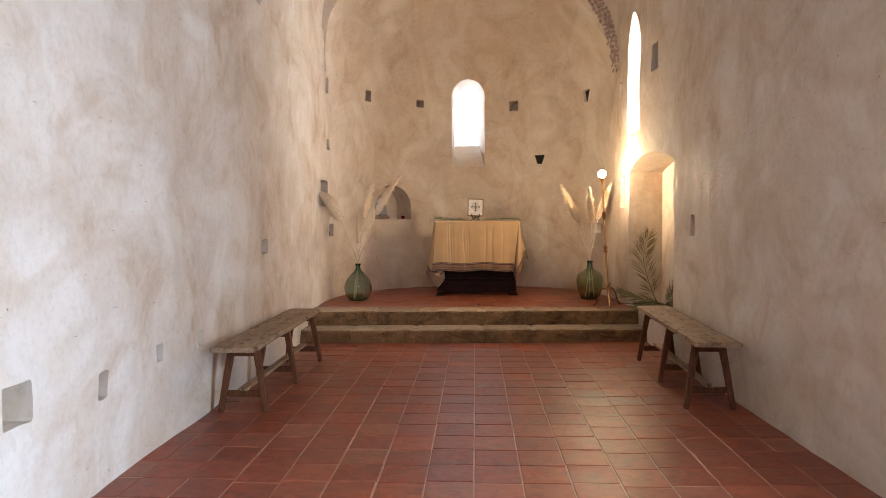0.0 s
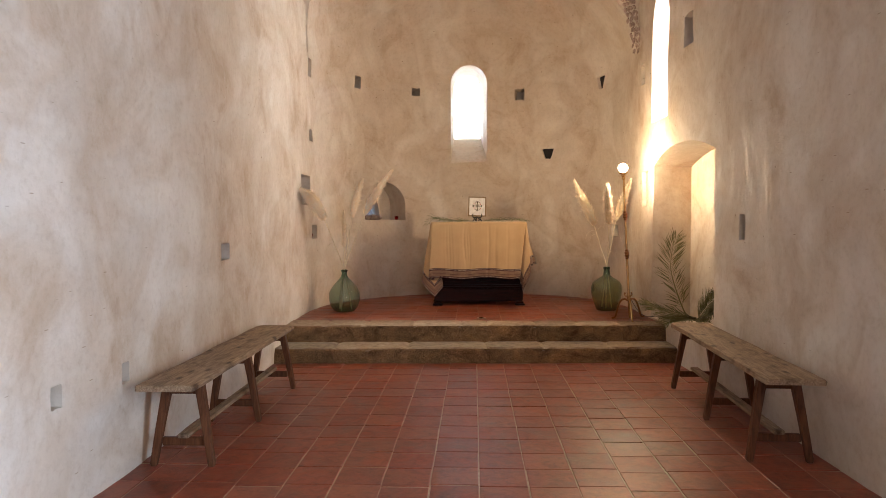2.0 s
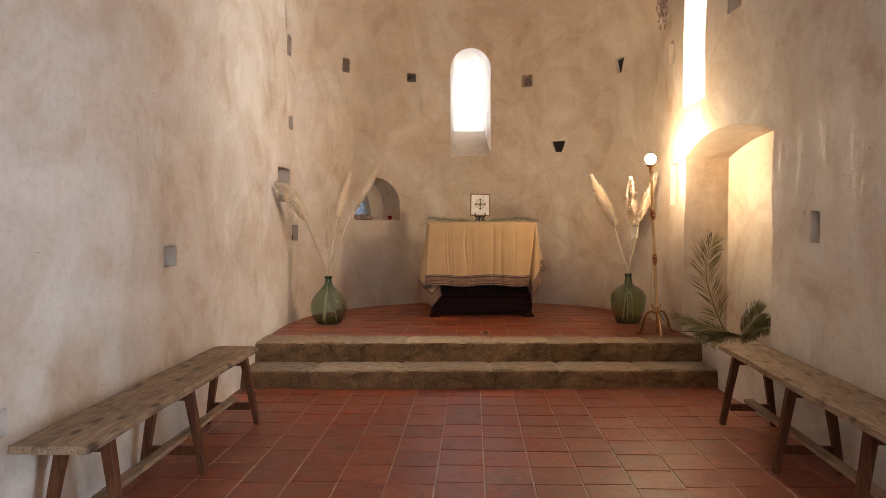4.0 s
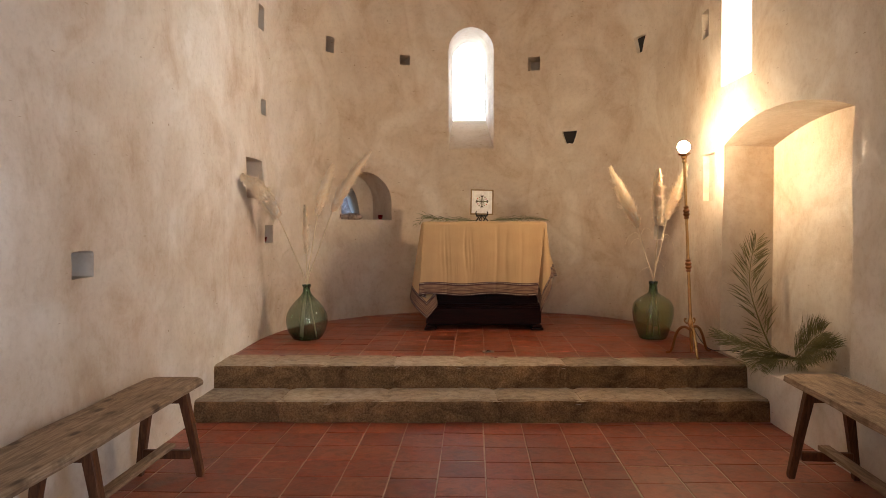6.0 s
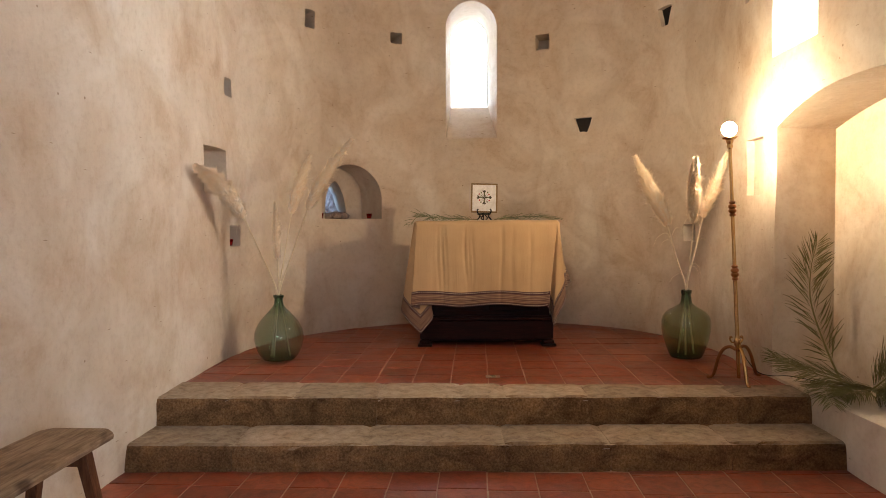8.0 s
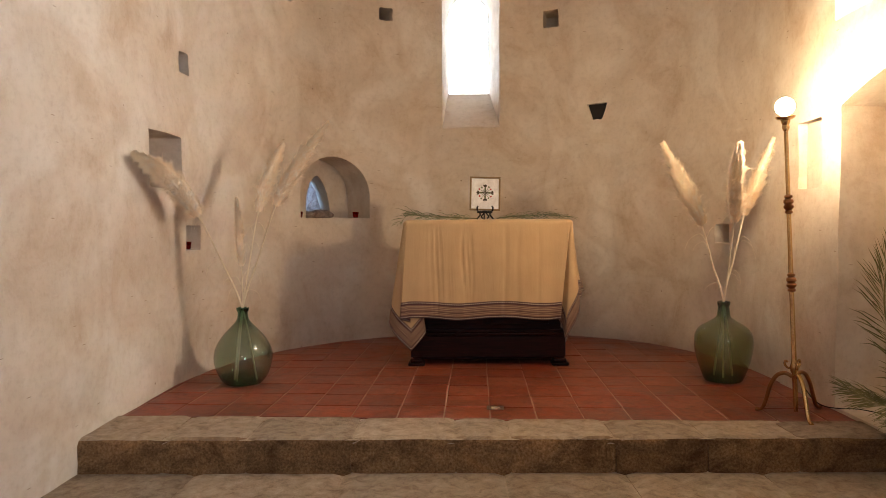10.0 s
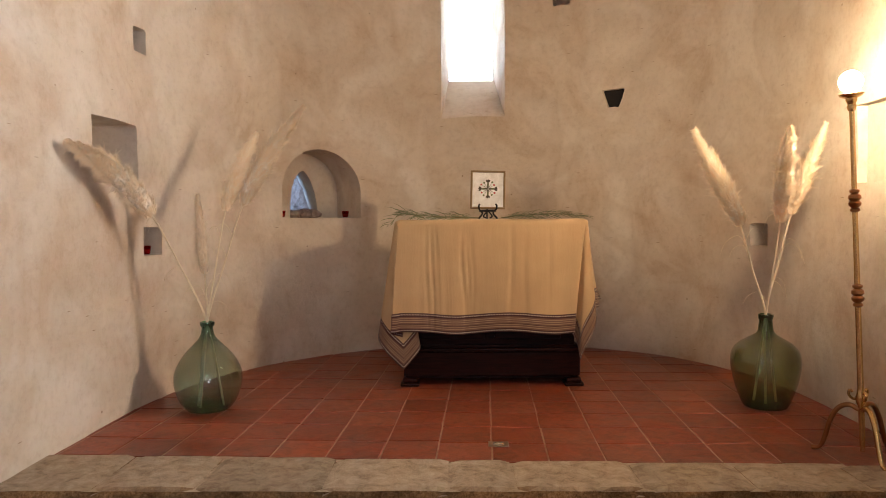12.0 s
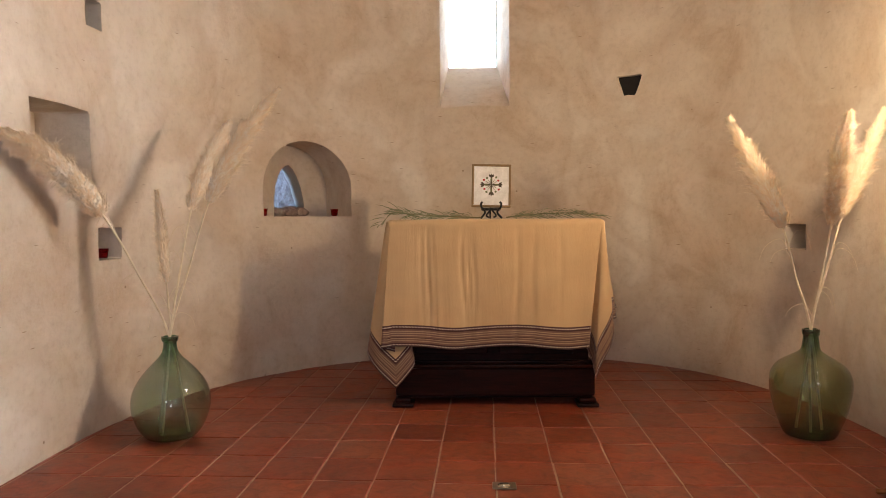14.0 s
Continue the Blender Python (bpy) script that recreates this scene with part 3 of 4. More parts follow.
# ---- benches ----
def bench(label, m, length, depth, height, frames):
    """A long rustic bench: a thick plank on splayed trestles, tied by a low stretcher."""
    ob = empty("bench", m, label, "bench", "benches along the nave walls")
    n = 40
    rings = []
    for i in range(n + 1):
        y = length * i / n
        if i == 1:
            y = 0.012
        if i == n - 1:
            y = length - 0.03
        w0 = 0.006 * noise.noise((y * 3, 1, length))
        w1 = depth + 0.008 * noise.noise((y * 2.5, 7, length))
        cut = 0.03 if i == n else (0.012 if i == 0 else 0)
        dz = 0.003 * noise.noise((y * 2, 3, 0))
        h, t = height + dz, 0.032
        rings.append([(w0 + cut, y, h - t), (w1 - cut, y, h - t), (w1 + 0.003 - cut, y, h - t * 0.45), (w1 - 0.006 - cut, y, h - 0.003), (w1 - 0.02 - cut, y, h),
                      (w0 + 0.02 + cut, y, h), (w0 + 0.005 + cut, y, h - 0.004)])
    part("seat", loft(rings), SEAT_WOOD, ob, "worn pale plank with dark knots", smooth=40)
    for k, y in enumerate(frames):
        apron = box(bmesh.new(), 0.055, depth - 0.055, y - 0.018, y + 0.018, height - 0.105, height - 0.033, 0.004)
        part("apron", apron, LEG_WOOD, ob)
        for sgn, xt, xb in ((-1, 0.07, -0.005), (1, depth - 0.07, depth + 0.005)):
            lean = 0.035 if k == 0 else (-0.035 if k == len(frames) - 1 else 0.0)
            r = lambda x, yy, s, z: [(x - s, yy - s, z), (x + s, yy - s, z), (x + s, yy + s, z), (x - s, yy + s, z)]
            leg = loft([r(xb, y - lean, 0.015, 0.0), r(xb, y - lean, 0.018, 0.02), r(xb + (xt - xb) * 0.5, y - lean * 0.5, 0.021, height * 0.5), r(xt, y, 0.024, height - 0.034)])
            bmesh.ops.bevel(leg, geom=leg.edges[:], offset=0.003, segments=1, affect='EDGES')
            part("leg", leg, LEG_WOOD, ob)
        part("cross_rail", box(bmesh.new(), 0.03, depth - 0.03, y - 0.014, y + 0.014, 0.105, 0.150, 0.004), LEG_WOOD, ob)
    part("stretcher", box(bmesh.new(), depth / 2 - 0.03, depth / 2 + 0.03, frames[0] - 0.03, frames[-1] + 0.04, 0.151, 0.175, 0.004), SEAT_WOOD, ob, "long grey low stretcher board")
    return ob


bench("long rustic wooden bench with splayed legs along the plastered wall", pose(-1.905, -2.93, 0.002, 0, 0, -1.8), 2.06, 0.31, 0.50, (0.26, 1.06, 1.93))
bench("worn wooden bench with splayed trestle legs under the arched recess", pose(1.385, -2.86, 0.002, 0, 0, -4.7), 2.02, 0.31, 0.51, (0.24, 1.00, 1.83))


# ---- altar ----
AX0, AX1, AY0, AY1, ATOP = -0.455, 0.695, 2.02, 2.58, 1.345
altar = empty("altar_chest", pose(0, 0, P + 0.002), "dark mahogany chest with bracket feet serving as altar", "chest")
h = ATOP - P - 0.012
part("body", box(bmesh.new(), AX0 + 0.05, AX1 - 0.05, AY0 + 0.06, AY1, 0.235, h, 0.004), CHEST_WOOD, altar)
bm = box(bmesh.new(), AX0 + 0.02, AX1 - 0.02, AY0 + 0.03, AY1, 0.06, 0.215, 0.006)
part("drawer_front", bm, CHEST_WOOD, altar, smooth=40)
bm = box(bmesh.new(), AX0 + 0.012, AX1 - 0.012, AY0 + 0.018, AY1, 0.215, 0.238, 0.008, 2)
box(bm, AX0 + 0.028, AX1 - 0.028, AY0 + 0.04, AY1, 0.238, 0.256, 0.006, 2)
part("moulding", bm, CHEST_WOOD, altar, smooth=40)
part("plinth", box(bmesh.new(), AX0 + 0.03, AX1 - 0.03, AY0 + 0.05, AY1, 0.045, 0.06), CHEST_WOOD, altar)
for x in (AX0, AX1 - 0.12):
    for y in (AY0, AY1 - 0.12):
        bm = box(bmesh.new(), x, x + 0.12, y, y + 0.12, 0.0, 0.022, 0.008, 2)
        box(bm, x + 0.014, x + 0.106, y + 0.014, y + 0.106, 0.022, 0.05, 0.010, 2)
        part("foot", bm, CHEST_WOOD, altar, smooth=40)
part("top_board", box(bmesh.new(), AX0 + 0.01, AX1 - 0.01, AY0 + 0.012, AY1, h, h + 0.008), CHEST_WOOD, altar)
for x in (AX0 + 0.12, (AX0 + AX1) / 2 + 0.02):
    part("panel", box(bmesh.new(), x, x + 0.42, AY0 + 0.048, AY0 + 0.062, 0.29, 0.62, 0.008), CHEST_WOOD, altar)

# altar cloth: one sheet that lies on the top and hangs over three sides
FRONT, SIDE_L, SIDE_R, BACKH = 0.705, 0.66, 0.56, 0.25


def cloth_material():
    m, nt, b = material("altar_cloth")
    uv = nt.nodes.new("ShaderNodeUVMap")
    uv.uv_map = "sheet"
    sep = nt.nodes.new("ShaderNodeSeparateXYZ")
    nt.links.new(uv.outputs[0], sep.inputs[0])

    def mth(op, a, bb):
        n = nt.nodes.new("ShaderNodeMath")
        n.operation = op
        for s, v in zip(n.inputs, (a, bb)):
            if isinstance(v, (int, float)):
                s.default_value = v
            else:
                nt.links.new(v, s)
        return n.outputs[0]
    width, depth = AX1 - AX0 + SIDE_L + SIDE_R, AY1 - AY0 + FRONT + BACKH
    ex = mth('MINIMUM', sep.outputs[0], mth('SUBTRACT', width, sep.outputs[0]))
    ey = mth('MINIMUM', sep.outputs[1], mth('SUBTRACT', depth, sep.outputs[1]))
    edge = mth('MINIMUM', ex, ey)
    frac = mth('MULTIPLY', edge, 1 / 0.125)
    dark, tan, grey, ochre = (0.050, 0.010, 0.010), (0.37, 0.25, 0.145), (0.155, 0.078, 0.050), (0.53, 0.355, 0.18)
    stops = [(0.0, dark), (0.16, dark), (0.17, grey), (0.24, tan), (0.27, grey), (0.34, tan), (0.37, dark), (0.40, grey), (0.47, tan), (0.50, grey), (0.57, tan),
             (0.60, grey), (0.66, tan), (0.69, grey), (0.76, dark), (0.95, ochre)]
    c = ramp(nt, frac, stops, 'CONSTANT')
    # row of pale stitches in the two dark bands
    along = mth('ADD', sep.outputs[0], sep.outputs[1])
    dash = mth('GREATER_THAN', mth('FRACT', mth('MULTIPLY', along, 62), 0), 0.45)
    r1 = mth('LESS_THAN', mth('ABSOLUTE', mth('SUBTRACT', frac, 0.085), 0), 0.024)
    r2 = mth('LESS_THAN', mth('ABSOLUTE', mth('SUBTRACT', frac, 0.865), 0), 0.024)
    c = mix(nt, mth('MULTIPLY', dash, mth('ADD', r1, r2)), c, (0.66, 0.56, 0.44))
    v = coords(nt)
    c = mix(nt, 0.5, c, ramp(nt, noise_of(nt, v, 5, 4), [(0.3, (0.82, 0.79, 0.74)), (0.65, (1, 1, 1))]), 'MULTIPLY')
    nt.links.new(c, b.inputs["Base Color"])
    b.inputs["Roughness"].default_value = 0.75
    b.inputs["Sheen Weight"].default_value = 0.15
    wv = noise_of(nt, coords(nt, (260, 260, 60)), 1.0, 2)
    bump(nt, b, mix(nt, 0.8, wv, noise_of(nt, coords(nt, (15, 15, 1.1)), 1.0, 5, 0.6, 0.8)), 0.28, 0.015)
    return m


FOLD_L = spline([Vector(q) for q in ((0.02, -0.035, 0), (0.045, -0.03, 0), (-0.03, 0.004, 0), (-0.12, 0.012, 0), (-0.06, 0.004, 0), (0.05, 0.0, 0), (0.11, 0.03, 0), (0.09, 0.09, 0), (0.05, 0.06, 0), (0.05, 0.0, 0))], 41)
FOLD_R = spline([Vector(q) for q in ((-0.07, -0.035, 0), (-0.085, -0.005, 0), (-0.065, 0.035, 0), (-0.045, 0.0, 0), (-0.03, -0.035, 0), (0.025, -0.045, 0), (0.06, -0.015, 0), (0.055, 0.04, 0), (0.045, 0.03, 0), (0.05, 0.0, 0))], 41)


def altar_cloth():
    bm = bmesh.new()
    lay = bm.loops.layers.uv.new("sheet")
    W, D = AX1 - AX0, AY1 - AY0
    us, vs = span(-SIDE_L, W + SIDE_R, 0.0115), span(-FRONT, D + BACKH, 0.0115)
    t = ATOP + 0.002

    def place(u, v):
        du = -u if u < 0 else (u - W if u > W else 0.0)
        dv = -v if v < 0 else (v - D if v > D else 0.0)
        sx, sy = (-1 if u < 0 else 1), (-1 if v < 0 else 1)
        x, y = AX0 + min(max(u, 0), W), AY0 + min(max(v, 0), D)
        r = math.hypot(du, dv)
        if r == 0:
            return (x, y, t + 0.0015 * noise.noise((u * 9, v * 9, 0)))
        bend = min(r, 0.02)
        if du == 0:                                    # front or back hang, in soft vertical folds
            k = r / FRONT
            ease = min(u, W - u) / 0.12
            ease = min(max(ease, 0), 1)
            fold = (0.010 * math.sin(u * 9 + 0.7) + 0.006 * math.sin(u * 21 + 1.1) + 0.014 * noise.noise((u * 5, 2, r * 0.6)) + 0.004 * noise.noise((u * 19, 5, r * 2.5))) * k * ease
            crease = sum(d * math.exp(-((u - c0 + wob * math.sin(r * 9 + c0 * 30)) / wd) ** 2) for c0, d, wd, wob in
                         ((0.17, 0.008, 0.008, 0.006), (0.205, 0.013, 0.009, 0.004), (0.235, 0.010, 0.008, 0.005), (0.40, 0.014, 0.010, 0.012), (0.43, 0.012, 0.009, 0.006),
                          (0.455, 0.009, 0.010, 0.010), (0.70, 0.010, 0.012, 0.004), (0.79, 0.006, 0.014, 0.006), (0.93, 0.006, 0.010, 0.006)))
            pull = min(max((u - W + 0.28) / 0.28, 0), 1)
            out = bend + 0.035 * k + fold - crease * 0.8 * min(k * 4, 1)
            return (x + 0.012 * k * math.sin(u * 7) * (1 - pull) - (0.07 * k * pull ** 2 if sy < 0 else 0), y + sy * out, t - r + bend * 0.3 + 0.010 * math.sin(u * 10 + 1) * k)
        if dv == 0:
            k = r / SIDE_L
            fold = (0.02 * math.sin(v * 13) + 0.015 * math.sin(v * 29)) * k
            return (x + sx * (bend + 0.05 * k + fold + (0.17 * k * (v / D) if sx > 0 else 0)), y, t - r + bend * 0.3)
        a = math.atan2(du, dv) / (math.pi / 2)         # corner: the spare cloth hangs in a fold
        k = r / FRONT
        if sy > 0:
            way = spline([Vector(q) for q in ((0, 0.03, 0), (0.05, 0.05, 0), (0.05, 0.0, 0))], 41)
        elif sx < 0:
            way = FOLD_L
        else:
            way = FOLD_R
        w = way[min(int(a * 40), 39)].lerp(way[min(int(a * 40) + 1, 40)], a * 40 - int(a * 40))
        px = x + sx * (math.sin(a * math.pi / 2) * bend + w.x * k)
        py = y + sy * math.cos(a * math.pi / 2) * bend + w.y * k * (1 if sy < 0 else 0.4)
        return (px, py, t - r + bend * 0.3 + 0.02 * k * math.sin(math.pi * a))
    grid = [[bm.verts.new(place(u, v)) for v in vs] for u in us]
    for i in range(len(us) - 1):
        for j in range(len(vs) - 1):
            f = bm.faces.new((grid[i][j], grid[i + 1][j], grid[i + 1][j + 1], grid[i][j + 1]))
            for loop, (p, q) in zip(f.loops, ((i, j), (i + 1, j), (i + 1, j + 1), (i, j + 1))):
                loop[lay].uv = (us[p] + SIDE_L, vs[q] + FRONT)
    ob = part("altar_cloth", bm, cloth_material(), smooth=80)
    mod = ob.modifiers.new("thickness", 'SOLIDIFY')
    mod.thickness, mod.offset = 0.003, 1.0
    return tagged(ob, "golden ochre woven cloth with striped dark border over the altar", "tablecloth")


altar_cloth()


# ---- windows ----
win = empty("window_1", pose(0, 0, 0), "", "")
tagged(win, "arched apse window in a deep splayed embrasure, full of white daylight", "window", kind="structure")
p, o, s = apse_frame(WIN)
frame_bm = bmesh.new()
outer, inner = round_top(0.43, 2.61, 3.40), round_top(0.398, 2.626, 3.398)
for d0, d1 in ((0.56, 0.59),):
    n = len(outer)
    ring = [[frame_bm.verts.new(p + o * d + s * u + Vector((0, 0, z))) for u, z in pts] for d, pts in ((d0, outer), (d0, inner), (d1, inner), (d1, outer))]
    for a, b in ((0, 1), (1, 2), (2, 3), (3, 0)):
        for i in range(n):
            j = (i + 1) % n
            frame_bm.faces.new((ring[a][i], ring[a][j], ring[b][j], ring[b][i]))
part("window_frame", frame_bm, LINEN, win, "thin pale window frame")
pane = part("pane", loft([[p + o * d + s * u + Vector((0, 0, z)) for u, z in inner] for d in (0.572, 0.577)]), PANE, win)
pane.visible_shadow = False
arc = [p + o * 0.55 + s * (0.10 * math.cos(q)) + Vector((0, 0, 3.44 + 0.055 * math.sin(q))) for q in (math.pi * i / 12 for i in range(13))]
part("glazing_bar", tube(bmesh.new(), arc, 0.003, 6), IRON, win, "thin curved dark glazing bar")

# bare rock down one side of the niche's light
NP, NO, NS = apse_frame(NICHE)
front, back = [], []
for i in range(61):
    d = 0.40 + 1.1 * i / 60
    row, far = [], []
    for k in range(41):
        z = 1.33 + 0.85 * k / 40
        q = Vector((d, z, 0.3))
        ridge = 0.075 * noise.noise(q * 4.5) + 0.045 * abs(noise.noise(q * 11)) + 0.016 * noise.noise(q * 30)
        side = 0.19 + 0.06 * (d - 0.4) - min((d - 0.40) * 4, 1) * ridge - 0.10 * max(0, (z - 1.62)) * (d - 0.4)
        row.append(NP + NO * d + NS * side + Vector((0, 0, z)))
        far.append(NP + NO * d + NS * 0.62 + Vector((0, 0, z)))
    front.append(row)
    back.append(far)
part("rock_face", slab(front, back), RUBBLE, wall_apse, "rough bare rock beside the niche light", smooth=20)

# bright hazy sky outside the windows
for name, m, w, hh, glow, col in (("backdrop_east", look(p + o * 1.6 + Vector((0, 0, 3.1)), p + Vector((0, 0, 3.0))), 2.4, 3.0, SKY_EAST, (0.86, 0.94, 1.0)),
                                  ("backdrop_north", look(NP + NO * 1.35 - NS * 1.15 + Vector((0, 0, 2.0)), NP + NO * 1.1 + Vector((0, 0, 1.6))), 1.2, 1.4, 8.0, (0.30, 0.56, 1.0)),
                                  ("backdrop_south", look((3.6, 0.59, 3.2), (1.9, 0.59, 3.1)), 2.4, 2.6, SKY_SOUTH, (1.0, 0.95, 0.89))):
    bm = box(bmesh.new(), -w / 2, w / 2, -hh / 2, hh / 2, -0.02, 0.0)
    ob = part(name, bm, plain_material(name + "_haze", (0.8, 0.8, 0.8), 0.9, 0.0, glow, col))
    ob.matrix_basis = m
    tagged(ob, "bright hazy sky outside the window", "sky", kind="structure")

# ---- rubble left bare on the arch, where the plaster ends ----
arch_edge = empty("arch_band", pose(0, 0, 0), "", "")
tagged(arch_edge, "bare rubble edge of the apse arch where plaster has come away", "arch", kind="structure")
rnd = random.Random(8)
for k in range(34):
    phi = 0.10 + 1.0 * k / 33
    for ring_no in range(4):
        wide = 0.07 + 0.25 * (k / 33)
        rr = RC - 0.01 + wide * (0.125 + 0.25 * ring_no) + rnd.uniform(-.015, .015)
        c = Vector((CX - 0.15 + rr * math.cos(phi), CY - 0.012, ZS + rr * math.sin(phi)))
        b = bmesh.new()
        bmesh.ops.create_icosphere(b, subdivisions=1, radius=1.0)
        for v in b.verts:
            v.co *= rnd.uniform(0.75, 1.15)
        m = Matrix.Translation(c) @ Matrix.Rotation(-phi, 4, 'Y') @ Matrix.Rotation(rnd.uniform(-.5, .5), 4, 'Y') @ Matrix.Diagonal((wide * rnd.uniform(0.13, 0.2), 0.02, rnd.uniform(0.028, 0.044), 1))
        bm = bmesh.new()
        merge(bm, b, m)
        part("stone", bm, RUBBLE, arch_edge)


# ---- demijohns ----
JAR_A = [(0.0, 0.004), (0.08, 0.002), (0.112, 0.0), (0.13, 0.012), (0.162, 0.06), (0.186, 0.13), (0.192, 0.185), (0.183, 0.24), (0.158, 0.295), (0.122, 0.345),
         (0.082, 0.39), (0.052, 0.42), (0.037, 0.447), (0.032, 0.475), (0.031, 0.494), (0.036, 0.498), (0.037, 0.51), (0.034, 0.516)]
JAR_B = [(0.0, 0.004), (0.08, 0.002), (0.112, 0.0), (0.128, 0.012), (0.152, 0.07), (0.178, 0.15), (0.193, 0.23), (0.195, 0.29), (0.184, 0.335), (0.155, 0.375),
         (0.108, 0.406), (0.066, 0.427), (0.044, 0.447), (0.038, 0.48), (0.034, 0.52), (0.038, 0.526), (0.038, 0.54), (0.034, 0.546)]


def demijohn(label, at, profile, mat):
    ob = empty("demijohn", pose(*at), label, "glass jar", "demijohns on the platform")
    # a smooth profile, then the inner wall back down
    pts = [Vector((r, 0, z)) for r, z in profile]
    fine = [(max(v.x, 0.0), v.z) for v in spline(pts, 56)]
    inner = [(max(r - 0.005, 0.0), z + (0.006 if z < 0.03 else 0.0)) for r, z in fine][::-1]
    bm = lathe(bmesh.new(), [(0.0, 0.004)] + fine[1:] + inner[:-1] + [(0.0, 0.010)], 48)
    bmesh.ops.recalc_face_normals(bm, faces=bm.faces[:])
    part("body", bm, mat, ob, smooth=60)
    ring = [(0.030, -0.012), (0.0385, -0.010), (0.0405, 0.0), (0.0385, 0.008), (0.030, 0.008), (0.030, -0.012)]
    top = profile[-1][1]
    bm = lathe(bmesh.new(), [(r + profile[-1][0] - 0.034, top + z) for r, z in ring], 28)
    part("lip", bm, mat, ob, smooth=60)
    return top


LEFT_JAR, RIGHT_JAR = (-1.485, 1.535, P + 0.003), (1.60, 1.55, P + 0.003)
JAR_A = [(r * (0.96 if z < 0.4 else 1), z * 0.93) for r, z in JAR_A]
top_a = demijohn("round green glass demijohn holding pampas grass", LEFT_JAR, JAR_A, GREEN_GLASS_A)
JAR_B = [(r * (0.92 if z < 0.42 else 1), z * 0.92) for r, z in JAR_B]
top_b = demijohn("broad-shouldered olive glass demijohn holding pampas grass", RIGHT_JAR, JAR_B, GREEN_GLASS_B)


# ---- pampas grass ----
def pampas(label, base, foot, ctrl, start, girth, hairs, seed, droop=0.0, side=0.0):
    """A dry stalk with a feathery plume of many fine hairs."""
    rnd = random.Random(seed)
    girth *= 1.5
    hairs = int(hairs * 1.9)
    ob = empty("pampas_grass", pose(*base), label, "dried grass", "pampas grass in the demijohns")
    path = spline([foot] + [(0, 0, 0)] + ctrl, 60)
    i0 = min(range(60), key=lambda i: (path[i] - Vector(start)).length)
    stem = path[:i0 + 14] if i0 + 14 < 60 else path
    part("stalk", tube(bmesh.new(), stem, [0.0066 - 0.0028 * k / len(stem) for k in range(len(stem))], 6), STALK, ob, smooth=60)
    axis = path[i0:]
    verts, faces = [], []
    for k in range(hairs):
        u = rnd.random() ** 0.85
        f = u * (len(axis) - 1.001)
        i = int(f)
        c = axis[i].lerp(axis[i + 1], f - i)
        d = (axis[i + 1] - axis[i]).normalized()
        a = rnd.uniform(0, 2 * math.pi)
        n1 = d.orthogonal().normalized()
        n = n1 * math.cos(a) + d.cross(n1) * math.sin(a)
        env = girth * (0.22 + 0.78 * math.sin(math.pi * min(1, u * 0.80 + 0.16)) ** 0.8) * (1 - 0.55 * u ** 3)
        clump = 0.75 + 0.5 * noise.noise((u * 17, math.cos(a) * 1.6, math.sin(a) * 1.6 + seed))
        ln = rnd.uniform(0.45, 1.0) * (0.022 + env * 0.75) * clump
        w = rnd.uniform(0.0008, 0.0020)
        dir1 = (d * 1.25 + n * rnd.uniform(0.15, 0.75) + Vector((rnd.uniform(-.3, .3), rnd.uniform(-.3, .3), rnd.uniform(-.3, .3)))).normalized()
        dir2 = (d * rnd.uniform(0.4, 1.1) + n * rnd.uniform(0.5, 1.1) + Vector((side, 0, -0.35 - droop))).normalized()
        root = c + n * env * 0.62 * clump * rnd.uniform(0.55, 1.0)
        midp = root + dir1 * ln * 0.55
        tip = midp + dir2 * ln * 0.5
        across = dir1.cross(n + Vector((rnd.uniform(-1, 1), rnd.uniform(-1, 1), rnd.uniform(-1, 1))) * 0.35).normalized() * w
        b = len(verts)
        verts += [root - across, root + across, midp + across, midp - across, tip]
        faces += [(b, b + 1, b + 2, b + 3), (b + 3, b + 2, b + 4)]
    # the dense tufted body under the loose hairs
    seg, along = 22, 90
    rings = []
    for k in range(along):
        u = k / (along - 1)
        f = u * (len(axis) - 1.001)
        i = int(f)
        c = axis[i].lerp(axis[i + 1], f - i)
        d = (axis[i + 1] - axis[i]).normalized()
        n1 = d.orthogonal().normalized()
        n2 = d.cross(n1)
        env = girth * 0.56 * min(1, u * 9) * (0.2 + 0.8 * math.sin(math.pi * min(1, u * 0.80 + 0.16)) ** 0.8) * (1 - u ** 2.5)
        ring = []
        for q in range(seg):
            a = 2 * math.pi * q / seg
            tuft = noise.noise((u * 26 - math.cos(a), math.cos(a) * 3.2, math.sin(a) * 3.2 + seed)) * 0.35 + noise.noise((u * 60, math.cos(a) * 7, math.sin(a) * 7 + seed)) * 0.25
            ring.append(len(verts))
            verts.append(c + (n1 * math.cos(a) + n2 * math.sin(a)) * env * (0.85 + tuft) + d * 0.02 * tuft)
        rings.append(ring)
    for r1, r2 in zip(rings, rings[1:]):
        for q in range(seg):
            faces.append((r1[q], r1[(q + 1) % seg], r2[(q + 1) % seg], r2[q]))
    me = bpy.data.meshes.new("plume")
    me.from_pydata([tuple(v) for v in verts], [], faces)
    me.materials.append(PLUME)
    pl = new("plume", me)
    pl.parent = ob
